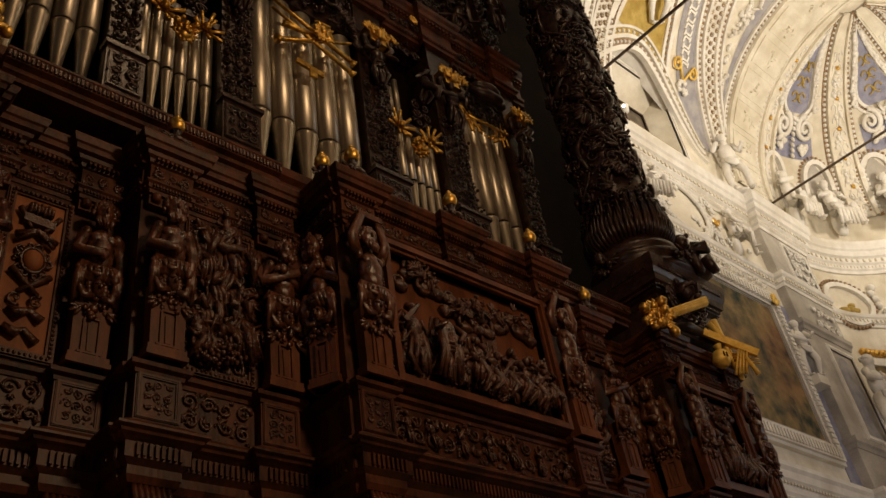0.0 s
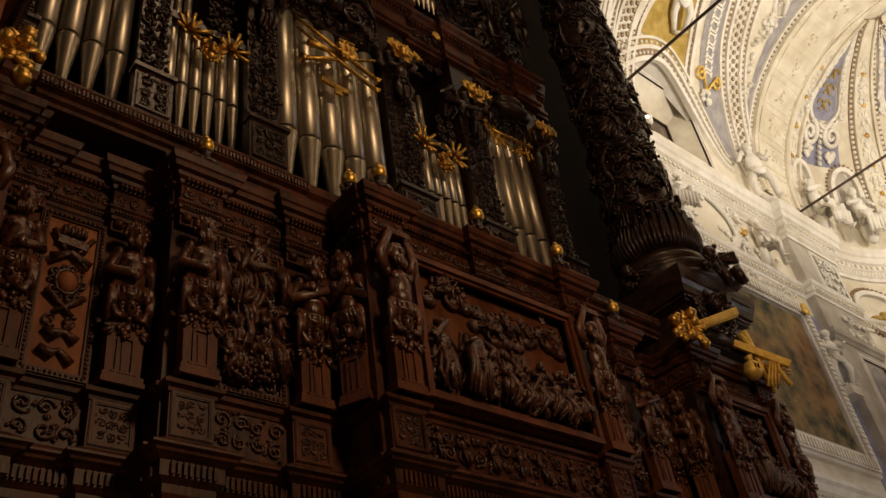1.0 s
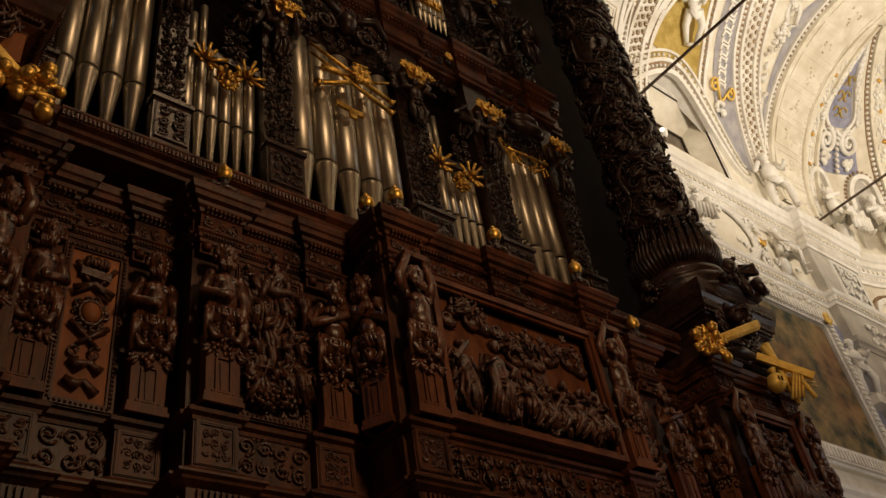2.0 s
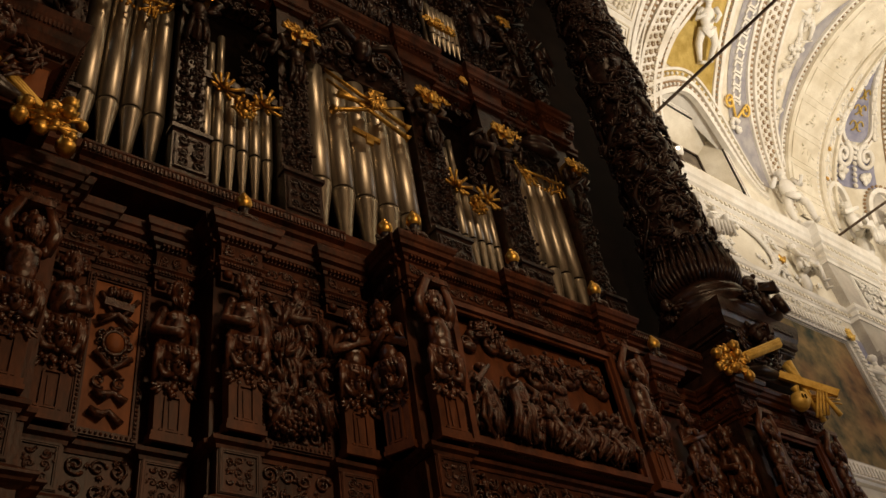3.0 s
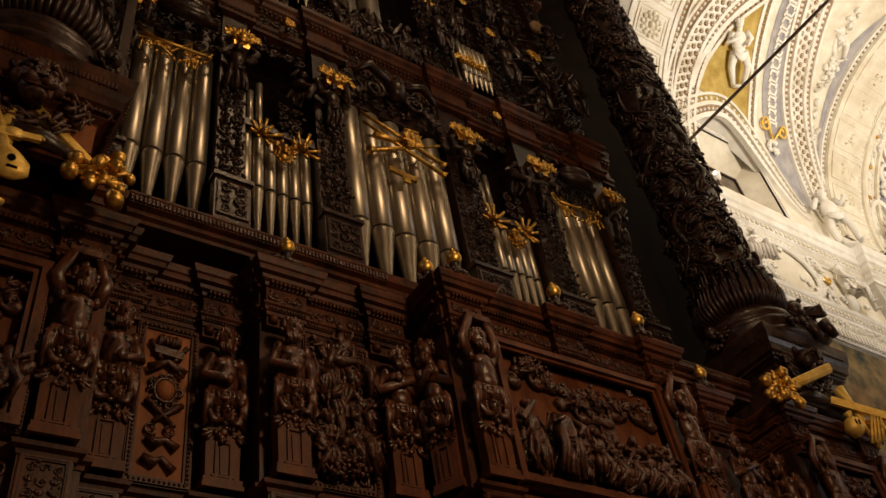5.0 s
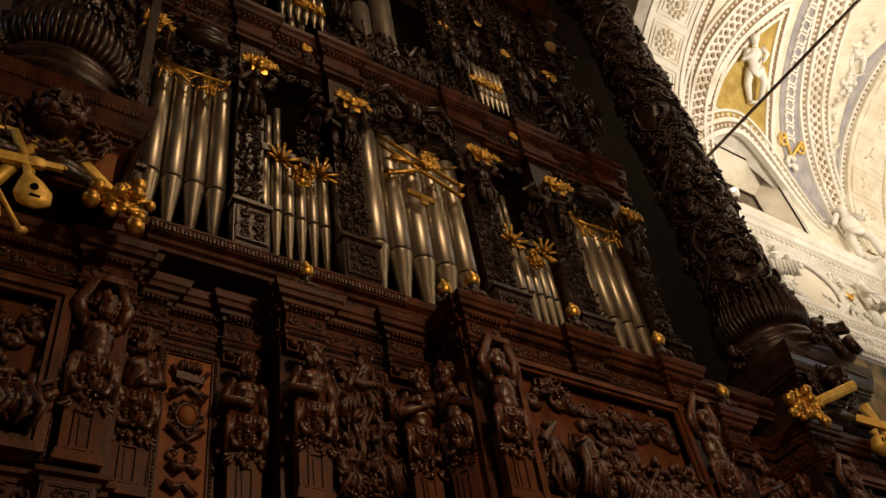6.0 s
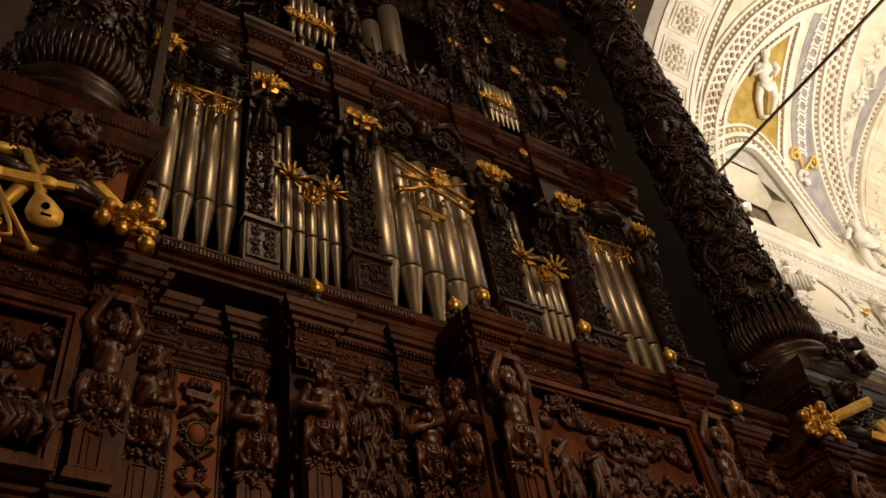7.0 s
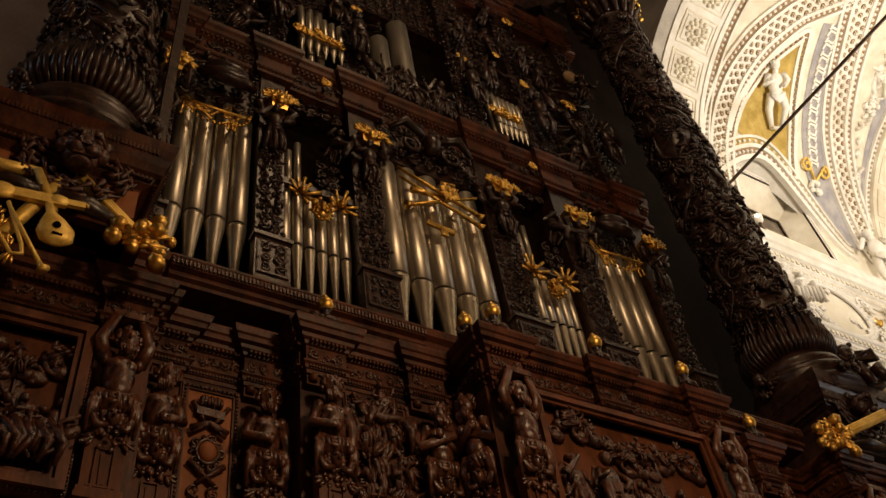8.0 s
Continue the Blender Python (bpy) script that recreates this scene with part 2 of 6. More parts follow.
def foliage(mb, x0, x1, z0, z1, y, size, rnd, figures=0.2, out=1.0):
    """Scrolls, leaves, fruit and small masks packed over a rectangle of the wall."""
    nx, nz = max(1, round((x1 - x0) / size)), max(1, round((z1 - z0) / size))
    sx, sz = (x1 - x0) / nx, (z1 - z0) / nz
    s = min(sx, sz) * 0.5
    for i in range(nx):
        for j in range(nz):
            c = (x0 + (i + 0.5) * sx + rnd.uniform(-.15, .15) * s, y, z0 + (j + 0.5) * sz + rnd.uniform(-.15, .15) * s)
            if rnd.random() < figures:
                mb.blob((c[0], y - s * 0.25 * out, c[2]), (s * 0.36, s * 0.4 * out, s * 0.46))
                for k in (-1, 1):
                    mb.blob((c[0] + k * s * 0.45, y - s * .15, c[2] + s * .1), (s * .28, s * .22, s * .5), rot("Y", k * 30))
            else:
                mb.scroll(c, s * rnd.uniform(0.8, 1.0), rnd.uniform(1.1, 1.7), rnd.uniform(0, 6.28), rnd.choice((-1, 1)), 0.21, s * 0.12 * out)
            for _ in range(3):
                leaf(mb, (c[0] + rnd.uniform(-s, s), y - s * .08, c[2] + rnd.uniform(-s, s)), s * rnd.uniform(0.5, 0.9), rnd.uniform(0, 360), rnd)


def figurine(mb, c, h, rnd, lean=0.0, stride=True):
    """A small carved standing shape: skirt, body, head and two limbs, plainly cut."""
    keep = mb.m
    mb.m = keep @ Matrix.Translation(c) @ rot("Y", lean)
    w = h * 0.16
    for k in range(4):
        x = (k - 1.5) * w * 0.4
        mb.tube([(x * 1.0 + rnd.uniform(-.3, .3) * w, -w * rnd.uniform(0, .5), rnd.uniform(0, .08) * h), (x * 1.2 + rnd.uniform(-.3, .3) * w, -w * rnd.uniform(.2, .7), h * .25), (x * 0.7, -w * .3, h * .52)], [w * .16, w * .24, w * .16], 5)
    for k in range(3):
        mb.tube([(-w * .7, -w * .2, h * (.4 + .06 * k)), (0, -w * .75, h * (.34 + .05 * k + rnd.uniform(-.04, .04))), (w * .7, -w * .2, h * (.42 + .05 * k))], [w * .1, w * .15, w * .1], 5)
    mb.blob((0, 0, h * .32), (w * .7, w * .5, h * .28))
    mb.blob((0, -w * .15, h * .64), (w * .72, w * .55, h * .17))
    mb.blob((rnd.uniform(-.2, .2) * w, -w * .3, h * .91), (h * .062, h * .07, h * .085))
    mb.blob((0, -w * .1, h * .95), (h * .07, h * .065, h * .06))
    for k in (-1, 1):
        e = (k * w * rnd.uniform(1.1, 1.6), -w * rnd.uniform(.3, .9), h * rnd.uniform(.5, .68))
        g = (k * w * rnd.uniform(-.2, 1.7), -w * rnd.uniform(.8, 1.4), h * rnd.uniform(.45, .9))
        mb.tube([(k * w * .8, -w * .1, h * .76), e, g], [w * .3, w * .25, w * .16], 6)
    mb.m = keep


def herm_shaft(mb, h=1.28, w=0.24):
    """The tapered pillar under a herm, with a sunk tablet and a moulded foot."""
    mb.slab((0, -.035, h * .2), (w * .98, .09, h * .4), taper=0.92)
    mb.slab((0, -.04, h * .012), (w * 1.12, .12, h * .024))
    mb.slab((0, -.04, h * .04), (w * 1.05, .105, h * .03))
    for k in (-1, 1):
        mb.slab((k * w * .2, -.083, h * .15), (.014, .018, h * .19))
    mb.slab((0, -.083, h * .25), (w * .42, .018, .014))
    mb.slab((0, -.083, h * .065), (w * .62, .016, .014))
    mb.slab((0, -.082, h * .15), (w * .2, .012, h * .15), taper=0.7)


def herm(style, seed, h=1.28, w=0.24):
    """A carved half-figure growing out of a tapered pillar; origin at its foot, facing -y."""
    rnd = random.Random(seed)
    mb = Mesh()
    fruit(mb, (0, -.10, h * .31), w * .36, 14, rnd)
    fruit(mb, (-w * .34, -.10, h * .40), w * .26, 9, rnd)
    fruit(mb, (w * .34, -.10, h * .40), w * .26, 9, rnd)
    mb.blob((0, -.15, h * .41), (w * .17, .06, h * .05))
    mb.blob((0, -.205, h * .405), (w * .05, .03, h * .016))
    for k in (-1, 1):
        mb.blob((k * w * .08, -.195, h * .425), (w * .06, .025, h * .009))
    for i in range(16):
        b = i * .393
        mb.blob((math.cos(b) * w * .22, -.13, h * .415 + math.sin(b) * h * .055), (.022, .025, .022))
    for k in (-1, 1):
        mb.tube([(k * w * .1, -.16, h * .36), (k * w * .34, -.17, h * .35), (k * w * .5, -.13, h * .42), (k * w * .46, -.12, h * .47)], [.022, .028, .026, .012], 6)
        leaf(mb, (k * w * .3, -.1, h * .3), w * .4, 90 - k * 120, rnd, .02)
    # drapery round the hips
    mb.blob((0, -.09, h * .5), (w * .5, .12, h * .075))
    for i in range(9):
        a = (i - 4) / 4
        mb.tube([(a * w * .45, -.13, h * .56), (a * w * .56, -.21 + abs(a) * .06, h * .51), (a * w * .5 + .02, -.17 + abs(a) * .05, h * .45)], [.014, .024, .012], 5)
    for k in range(3):
        mb.tube([(-w * .48, -.12, h * (.555 - k * .012)), (-w * .1, -.2, h * (.515 - k * .02)), (w * .46, -.13, h * (.56 - k * .01))], [.015, .022, .015], 5)
    # trunk and head
    mb.blob((0, -.11, h * .66), (w * .40, .095, h * .12), fine=True)
    mb.blob((0, -.115, h * .585), (w * .35, .09, h * .075), fine=True)
    for k in (-1, 1):
        mb.blob((k * w * .17, -.155, h * .705), (w * .2, .042, h * .036), fine=True)
        mb.blob((k * w * .42, -.10, h * .745), (w * .15, .06, h * .035))
    hx = rnd.uniform(-.02, .02)
    mb.tube([(0, -.10, h * .76), (hx, -.12, h * .83)], .042, 7)
    mb.blob((hx, -.145, h * .87), (.062, .075, .088), fine=True)
    mb.blob((hx, -.22, h * .868), (.013, .02, .025))
    for i in range(38):
        a = rnd.uniform(-2.3, 2.3)
        mb.blob((hx + math.sin(a) * .07, -.135 - math.cos(a) * .045, h * .915 - abs(a) * .028 + rnd.uniform(-.025, .03)), (.02, .02, .024))
    mb.blob((hx, -.195, h * .815), (.036, .034, .06))
    for k in (-1, 1):  # cloth falling from the hips
        for j in range(3):
            mb.tube([(k * w * (.34 + .06 * j), -.15, h * .55), (k * w * (.46 + .05 * j), -.16, h * .46), (k * w * (.42 + .07 * j), -.12, h * (.36 - .02 * j))], [.018, .026, .012], 6)
    for i in range(16):
        q = rnd.uniform(-.05, .05)
        mb.tube([(hx + q, -.20, h * .825), (hx + q * 1.2, -.225 + abs(q) * .5, h * .80), (hx + q * .8 + rnd.uniform(-.01, .01), -.20, h * rnd.uniform(.755, .785))], [.012, .015, .006], 5)
    arms = {"up": ((.62, -.13, .86), (.34, -.16, 1.0)), "cross": ((.66, -.13, .62), (-.25, -.26, .68)), "down": ((.62, -.1, .6), (.4, -.17, .48)), "hold": ((.6, -.12, .62), (.05, -.25, .58))}
    both = {"up": ("up", "up"), "cross": ("cross", "cross"), "down": ("down", "hold"), "hold": ("hold", "down")}[style]
    for k, st in zip((-1, 1), both):
        e, g = arms[st]
        mb.tube([(k * w * .42, -.10, h * .745), (k * w * e[0], e[1], h * e[2]), (k * w * g[0], g[1] - (.03 if k < 0 else 0), h * g[2])], [.05, .044, .03], 9)
        mb.blob((k * w * g[0], g[1], h * g[2]), (.035, .035, .04))
    if style == "up":
        mb.slab((0, -.1, h * 1.01), (w * .9, .2, .05))
    for v in mb.v:  # keep the figure close to its pillar
        v[:, 1] *= 0.72
    return mb


# ---- gallery under the organ ----
BAYS = [  # x0, x1, front y, pillars, figure of each pillar
    (-0.72, 0.86, 4.40, (-0.52, 0.66), ("up", "up")),
    (0.86, 1.88, 4.64, (0.98, 1.70), ("down", "hold")),
    (1.88, 3.16, 4.36, (2.05, 2.88), ("hold", "cross")),
    (3.16, 5.58, 3.94, (3.33, 5.42), ("up", "up")),
    (5.58, 6.64, 4.30, (5.74, 6.49), ("cross", "cross")),
    (6.64, 7.38, 4.60, (6.78, 7.22), ("hold", "down")),
    (7.38, 8.98, 4.13, (7.56, 8.74), ("up", "up")),
]
Z_LEDGE, Z_FOOT, Z_TOP = 3.98, 4.37, 6.08


def plan(breaks=0.07, middle=False, inset=0.0):
    """The front line of the gallery, stepping out round each pillar."""
    pts = [(BAYS[0][0], 5.6)]
    for x0, x1, y, pil, _ in BAYS:
        pts.append((x0, y))
        stops = list(pil) + ([(x0 + x1) / 2] if middle and x1 - x0 > 2 else [])
        for c in sorted(stops):
            a, b = max(c - 0.145, x0), min(c + 0.145, x1)
            if breaks:
                pts += [(a, y), (a, y - breaks), (b, y - breaks), (b, y)]
        pts.append((x1, y))
    pts.append((BAYS[-1][1], 5.6))
    out = [pts[0]]
    for p in pts[1:]:
        if math.hypot(p[0] - out[-1][0], p[1] - out[-1][1]) > 0.012:
            out.append(p)
    i = 1
    while i < len(out) - 1:  # leave out spikes
        a, b = np.subtract(out[i], out[i - 1]), np.subtract(out[i + 1], out[i])
        if a @ b < -0.99 * np.linalg.norm(a) * np.linalg.norm(b):
            out.pop(i)
        else:
            i += 1
    return out


rnd = random.Random(11)
gallery = thing("organ_gallery", "dark carved walnut organ gallery with stepped front on the church wall", "gallery", place=(4.2, 6.0, 3.4))
G = Matrix.Translation((-4.2, -6.0, -3.4))
mb = Mesh(G)
mb.box((-0.6, 4.75, 3.5), (8.86, 6.0, 3.72))
part("gallery_floor", mb, WALNUT, gallery)
mb = Mesh(G)
mb.sweep(plan(), [(-.12, 3.62), (.0, 3.62), (.015, 3.66), (.015, 3.71), (.05, 3.74), (.05, 3.83), (.075, 3.85), (.10, 3.86), (.105, 3.88), (.13, 3.89), (.13, 3.905), (.09, 3.93), (.04, 3.965), (.02, Z_LEDGE), (-.12, Z_LEDGE)])
part("base_ledge", mb, WALNUT, gallery, "reddish-brown moulded base ledge")
mb = Mesh(G)
mb.along(plan(), .056, 3.785, .034, (.018, .03, .075))
part("dentil_band", mb, WALNUT, gallery, kind="stuff")
mb = Mesh(G)
mb.sweep(plan(), [(-.12, 4.28), (.01, 4.28), (.015, 4.305), (.045, 4.32), (.05, 4.345), (.03, 4.355), (.02, Z_FOOT), (-.12, Z_FOOT)])
part("dado_rail", mb, WALNUT, gallery)
mb = Mesh(G)
mb.sweep(plan(.07, True), [(-.12, 5.64), (.01, 5.64), (.012, 5.67), (.025, 5.675), (.027, 5.705), (.045, 5.72), (.045, 5.73), (.012, 5.74), (.012, 5.885), (.03, 5.893),
                           (.035, 5.92), (.06, 5.935), (.065, 5.965), (.10, 5.975), (.105, 6.015), (.12, 6.025), (.135, 6.06), (.135, Z_TOP), (-.12, Z_TOP)])
part("cornice", mb, WALNUT, gallery, "profiled walnut cornice")
mb = Mesh(G)
mb.along(plan(.07, True), .05, 5.91, .03, (.016, .035, .026))
mb.along(plan(.07, True), .030, 5.69, .022, (.013, .02, .02))
part("cornice_beading", mb, WALNUT, gallery, kind="stuff")
mb = Mesh(G)
path = plan(.07, True)
for (xa, ya), (xb, yb) in zip(path[:-1], path[1:]):
    ln = math.hypot(xb - xa, yb - ya)
    if ln < 0.1 or ya > 5.5 or yb > 5.5:
        continue
    a = math.degrees(math.atan2(yb - ya, xb - xa))
    mb.m = G @ Matrix.Translation((xa, ya, 0)) @ rot("Z", a)
    n = max(2, round(ln / .085))
    for i in range(n):
        c = (ln * (i + .5) / n, -.014, 5.812 + rnd.uniform(-.01, .01))
        mb.scroll(c, rnd.uniform(.028, .045), 1.3, rnd.uniform(0, 6.28), 1 if i % 2 else -1, .24)
        for _ in range(3):
            leaf(mb, (c[0] + rnd.uniform(-.04, .04), c[1], c[2] + rnd.uniform(-.03, .03)), .05, rnd.uniform(0, 360), rnd)
part("frieze_carving", mb, CARVED, gallery, "carved running foliage frieze", "stuff")
for k, (x0, x1, y, pil, _) in enumerate(BAYS):
    for c in pil:
        mb = Mesh(G)
        for i in range(7):
            x = c - .1 + i * .033
            mb.tube([(x, y - .05, 3.62), (x, y - .09, 3.53), (x, y - .03, 3.42), (x, y + .2, 3.36)], [.018, .02, .02, .016], 6)
        mb.box((c - .12, y - .04, 3.40), (c + .12, 5.2, 3.62))
        part("console", mb, WALNUT, gallery, "fluted bracket")
for x0, x1, y in ((0.89, 3.0, 4.40), (5.5, 7.37, 4.30)):
    mb = Mesh(G)
    mb.sweep([(x0, y), (x1, y)], [(-.5, 6.28), (-.02, 6.28), (-.015, 6.31), (.02, 6.325), (.022, 6.35), (.0, 6.36), (.0, 6.385), (.045, 6.40), (.05, 6.47), (.06, 6.48), (.06, 6.50), (-.5, 6.50)])
    part("top_rail", mb, WALNUT, gallery, "straight moulded top rail")
    mb = Mesh(G)
    mb.along([(x0, y), (x1, y)], .052, 6.437, .03, (.017, .022, .055))
    part("rail_beading", mb, CARVED, gallery, kind="stuff")


def frame_bars(mb, x0, x1, z0, z1, y, w, out):
    """Four mitred-looking bars with a stepped section round an opening."""
    for o, h, d in ((0, w, out * .6), (w * .18, w * .5, out), (w * .75, w * .25, out * .8)):
        a, b = o, o + h
        mb.box((x0 + a, y - d, z0 + a), (x0 + b, y + .01, z1 - a))
        mb.box((x1 - b, y - d, z0 + a), (x1 - a, y + .01, z1 - a))
        mb.box((x0 + b, y - d + .001, z0 + a), (x1 - b, y + .01, z0 + b))
        mb.box((x0 + b, y - d + .001, z1 - b), (x1 - b, y + .01, z1 - a))


def beads_round(mb, x0, x1, z0, z1, y, r, step):
    for xa, za, xb, zb in ((x0, z0, x0, z1), (x1, z0, x1, z1), (x0, z0, x1, z0), (x0, z1, x1, z1)):
        n = int(max(abs(xb - xa), abs(zb - za)) / step)
        for i in range(n):
            t = (i + .5) / n
            mb.blob((xa + (xb - xa) * t, y, za + (zb - za) * t), (r, r, r * 1.2))


def trophy_relief(mb, x0, x1, z0, z1, y):
    """Flat carved emblems one over another: crown, tablet, crossed staves, shield, ribbons."""
    c, h, w = (x0 + x1) / 2, z1 - z0, x1 - x0
    for i in range(7):
        mb.blob((c + (i - 3) * w * .07, y - .03, z1 - h * .085 + (.012 if i % 2 else 0)), (.02, .03, .045))
    mb.slab((c, y - .025, z1 - h * .17), (w * .62, .05, h * .055), rot("Y", 4))
    for k in (-1, 1):
        mb.tube([(c + k * w * .4, y - .03, z1 - h * .10), (c + k * w * .05, y - .03, z1 - h * .26)], [.02, .012], 6)
        mb.tube([(c - k * w * .36, y - .04, z1 - h * .33), (c, y - .04, z1 - h * .24), (c + k * w * .4, y - .04, z1 - h * .30)], [.012, .02, .026], 6)
        mb.tube([(c + k * w * .38, y - .03, z1 - h * .52), (c - k * w * .2, y - .03, z1 - h * .66)], [.022, .014], 6)
        mb.scroll((c + k * w * .2, y - .02, z1 - h * .70), .05, 1.2, k, k, .22)
    for i in range(10):
        a = i * math.pi / 5
        mb.scroll((c + math.cos(a) * w * .29, y - .02, z1 - h * .44 + math.sin(a) * h * .1), .034, 1.1, a + 2, 1 if i % 2 else -1, .34)
    mb.tube([(c + math.cos(i * .3927) * w * .235, y - .03, z1 - h * .44 + math.sin(i * .3927) * h * .08) for i in range(17)], .013, 6)
    mb.tube([(c - w * .3, y - .02, z1 - h * .77), (c - w * .1, y - .04, z1 - h * .80), (c + w * .1, y - .02, z1 - h * .76), (c + w * .34, y - .03, z1 - h * .81)], [.02, .035, .02, .03], 6)
    mb.tube([(c - w * .34, y - .02, z1 - h * .89), (c - w * .1, y - .035, z1 - h * .92), (c + w * .05, y - .02, z1 - h * .88), (c + w * .3, y - .03, z1 - h * .95)], [.03, .03, .02, .026], 6)


def limb(mb, p, q, bend, r):
    """A thick bent carved limb or fold between two points."""
    m = tuple((i + j) / 2 + k for i, j, k in zip(p, q, bend))
    mb.tube([p, m, q], [r, r * 1.15, r * .6], 8)


def drapery(mb, c, ln, wd, deg, rnd, folds=5):
    """A fan of long hanging folds from c."""
    for i in range(folds):
        a = radians(deg + (i - folds / 2) * 6 + rnd.uniform(-4, 4))
        e = (c[0] + math.cos(a) * ln, c[1] + .02, c[2] + math.sin(a) * ln)
        s = (c[0] + (i - folds / 2) * wd * .1, c[1], c[2])
        limb(mb, s, e, (rnd.uniform(-.025, .025), -.03, 0), wd * rnd.uniform(.08, .14))


def scene_relief(mb, x0, x1, z0, z1, y, rnd):
    """A carved scene: a standing robed group, a crouching group, clouds with small shapes above, plain ground between."""
    w, h = x1 - x0, z1 - z0
    # distant buildings cut flat
    for i in range(3):
        xa = x0 + w * (.36 + .13 * i)
        mb.slab((xa, y - .012, z0 + h * (.42 + .03 * i)), (w * .1, .024, h * .34))
        for j in range(2):
            mb.slab((xa - w * .02 + j * w * .04, y - .028, z0 + h * .47), (w * .018, .012, h * .1))
    foliage(mb, x0 + w * .02, x1 - w * .02, z0 + .02, z0 + h * .5, y, .12, rnd, .4, .8)
    n = max(4, round(w / .13))
    for i in range(n):  # middle row
        figurine(mb, (x0 + w * (i + .3) / n, y - .07, z0 + h * rnd.uniform(.0, .1)), h * rnd.uniform(.28, .42), rnd, rnd.uniform(-38, 38))
    for i in range(n):  # back row
        figurine(mb, (x0 + w * (i + .5) / n + rnd.uniform(-.04, .04), y - .03, z0 + h * rnd.uniform(.06, .12)), h * rnd.uniform(.36, .46), rnd, rnd.uniform(-14, 14))
    figurine(mb, (x0 + w * .24, y - .12, z0), h * .62, rnd, 4)
    drapery(mb, (x0 + w * .24, y - .16, z0 + h * .4), h * .38, .22, -88, rnd, 6)
    figurine(mb, (x0 + w * .09, y - .1, z0), h * .56, rnd, -5)
    drapery(mb, (x0 + w * .09, y - .13, z0 + h * .34), h * .32, .18, -84, rnd, 5)
    for i in range(6):  # crouching group in front
        c = (x0 + w * (.44 + .095 * i), y - .10, z0 + h * rnd.uniform(.0, .08))
        figurine(mb, c, h * rnd.uniform(.34, .46), rnd, rnd.choice((-1, 1)) * rnd.uniform(25, 60))
        mb.blob((c[0], y - .11, c[2] + h * .13), (w * .035, .05, h * .07), rot("Y", rnd.uniform(-40, 40)), fine=True)
        limb(mb, (c[0], y - .15, c[2] + h * .2), (c[0] + rnd.uniform(-.12, .12), y - .14, z0 + .02), (.06, -.03, 0), .024)
        drapery(mb, (c[0] + .04, y - .14, c[2] + h * .2), h * .18, .16, -95, rnd, 4)
    # band of clouds and flying shapes
    m = int(w * 15)
    for i in range(m):
        u = (i + .5) / m
        c = (x0 + w * (.04 + .9 * u), y - .03, z0 + h * (.80 - .10 * u + .09 * math.sin(u * 9) + rnd.uniform(-.07, .09)))
        if i % 2:
            figurine(mb, (c[0], y - .06, c[2] - .06), h * rnd.uniform(.17, .26), rnd, rnd.uniform(-75, 75))
            leaf(mb, (c[0], y - .05, c[2]), .1, rnd.uniform(20, 160), rnd, .02)
        else:
            mb.scroll(c, rnd.uniform(.05, .08), 1.3, rnd.uniform(0, 6), rnd.choice((-1, 1)), .3)
        mb.blob((c[0] + .03, y - .02, c[2] - .03), (.075, .045, .05))


def limb_relief(mb, x0, x1, z0, z1, y, rnd):
    """A dense relief of twisting limbs, drapery, leaves and fruit."""
    w, h = x1 - x0, z1 - z0
    foliage(mb, x0, x1, z0, z1, y, .12, rnd, .25, 1.3)
    foliage(mb, x0 + .03, x1 - .03, z0 + .04, z1 - .06, y - .045, .13, rnd, .5, 1.4)
    for i in range(14):
        c = (x0 + w * (.2, .5, .8)[i % 3] + rnd.uniform(-.05, .05), y - .05, z0 + h * (.03 + .062 * i))
        figurine(mb, c, rnd.uniform(.28, .40), rnd, rnd.uniform(-70, 70))
        p = (c[0], y - .09, c[2] + .15)
        limb(mb, p, (c[0] + rnd.choice((-1, 1)) * w * .17, y - .05, c[2] + rnd.uniform(-.12, .18)), (rnd.uniform(-.05, .05), -.05, .05), rnd.uniform(.024, .034))
        drapery(mb, (c[0] + rnd.uniform(-.1, .1), y - .07, c[2] + .22), rnd.uniform(.2, .3), .16, rnd.uniform(-120, -60), rnd, 5)
    mb.tube([(x0 + w * .1, y - .06, z1 - .1), (x0 + w * .45, y - .11, z1 - .2), (x0 + w * .8, y - .08, z1 - .12), (x0 + w * .92, y - .04, z1 - .3)], [.03, .045, .04, .02], 8)
    for i in range(7):
        fruit(mb, (rnd.uniform(x0 + .08, x1 - .08), y - .05, z0 + rnd.uniform(.05, h * .3)), .075, 12, rnd)


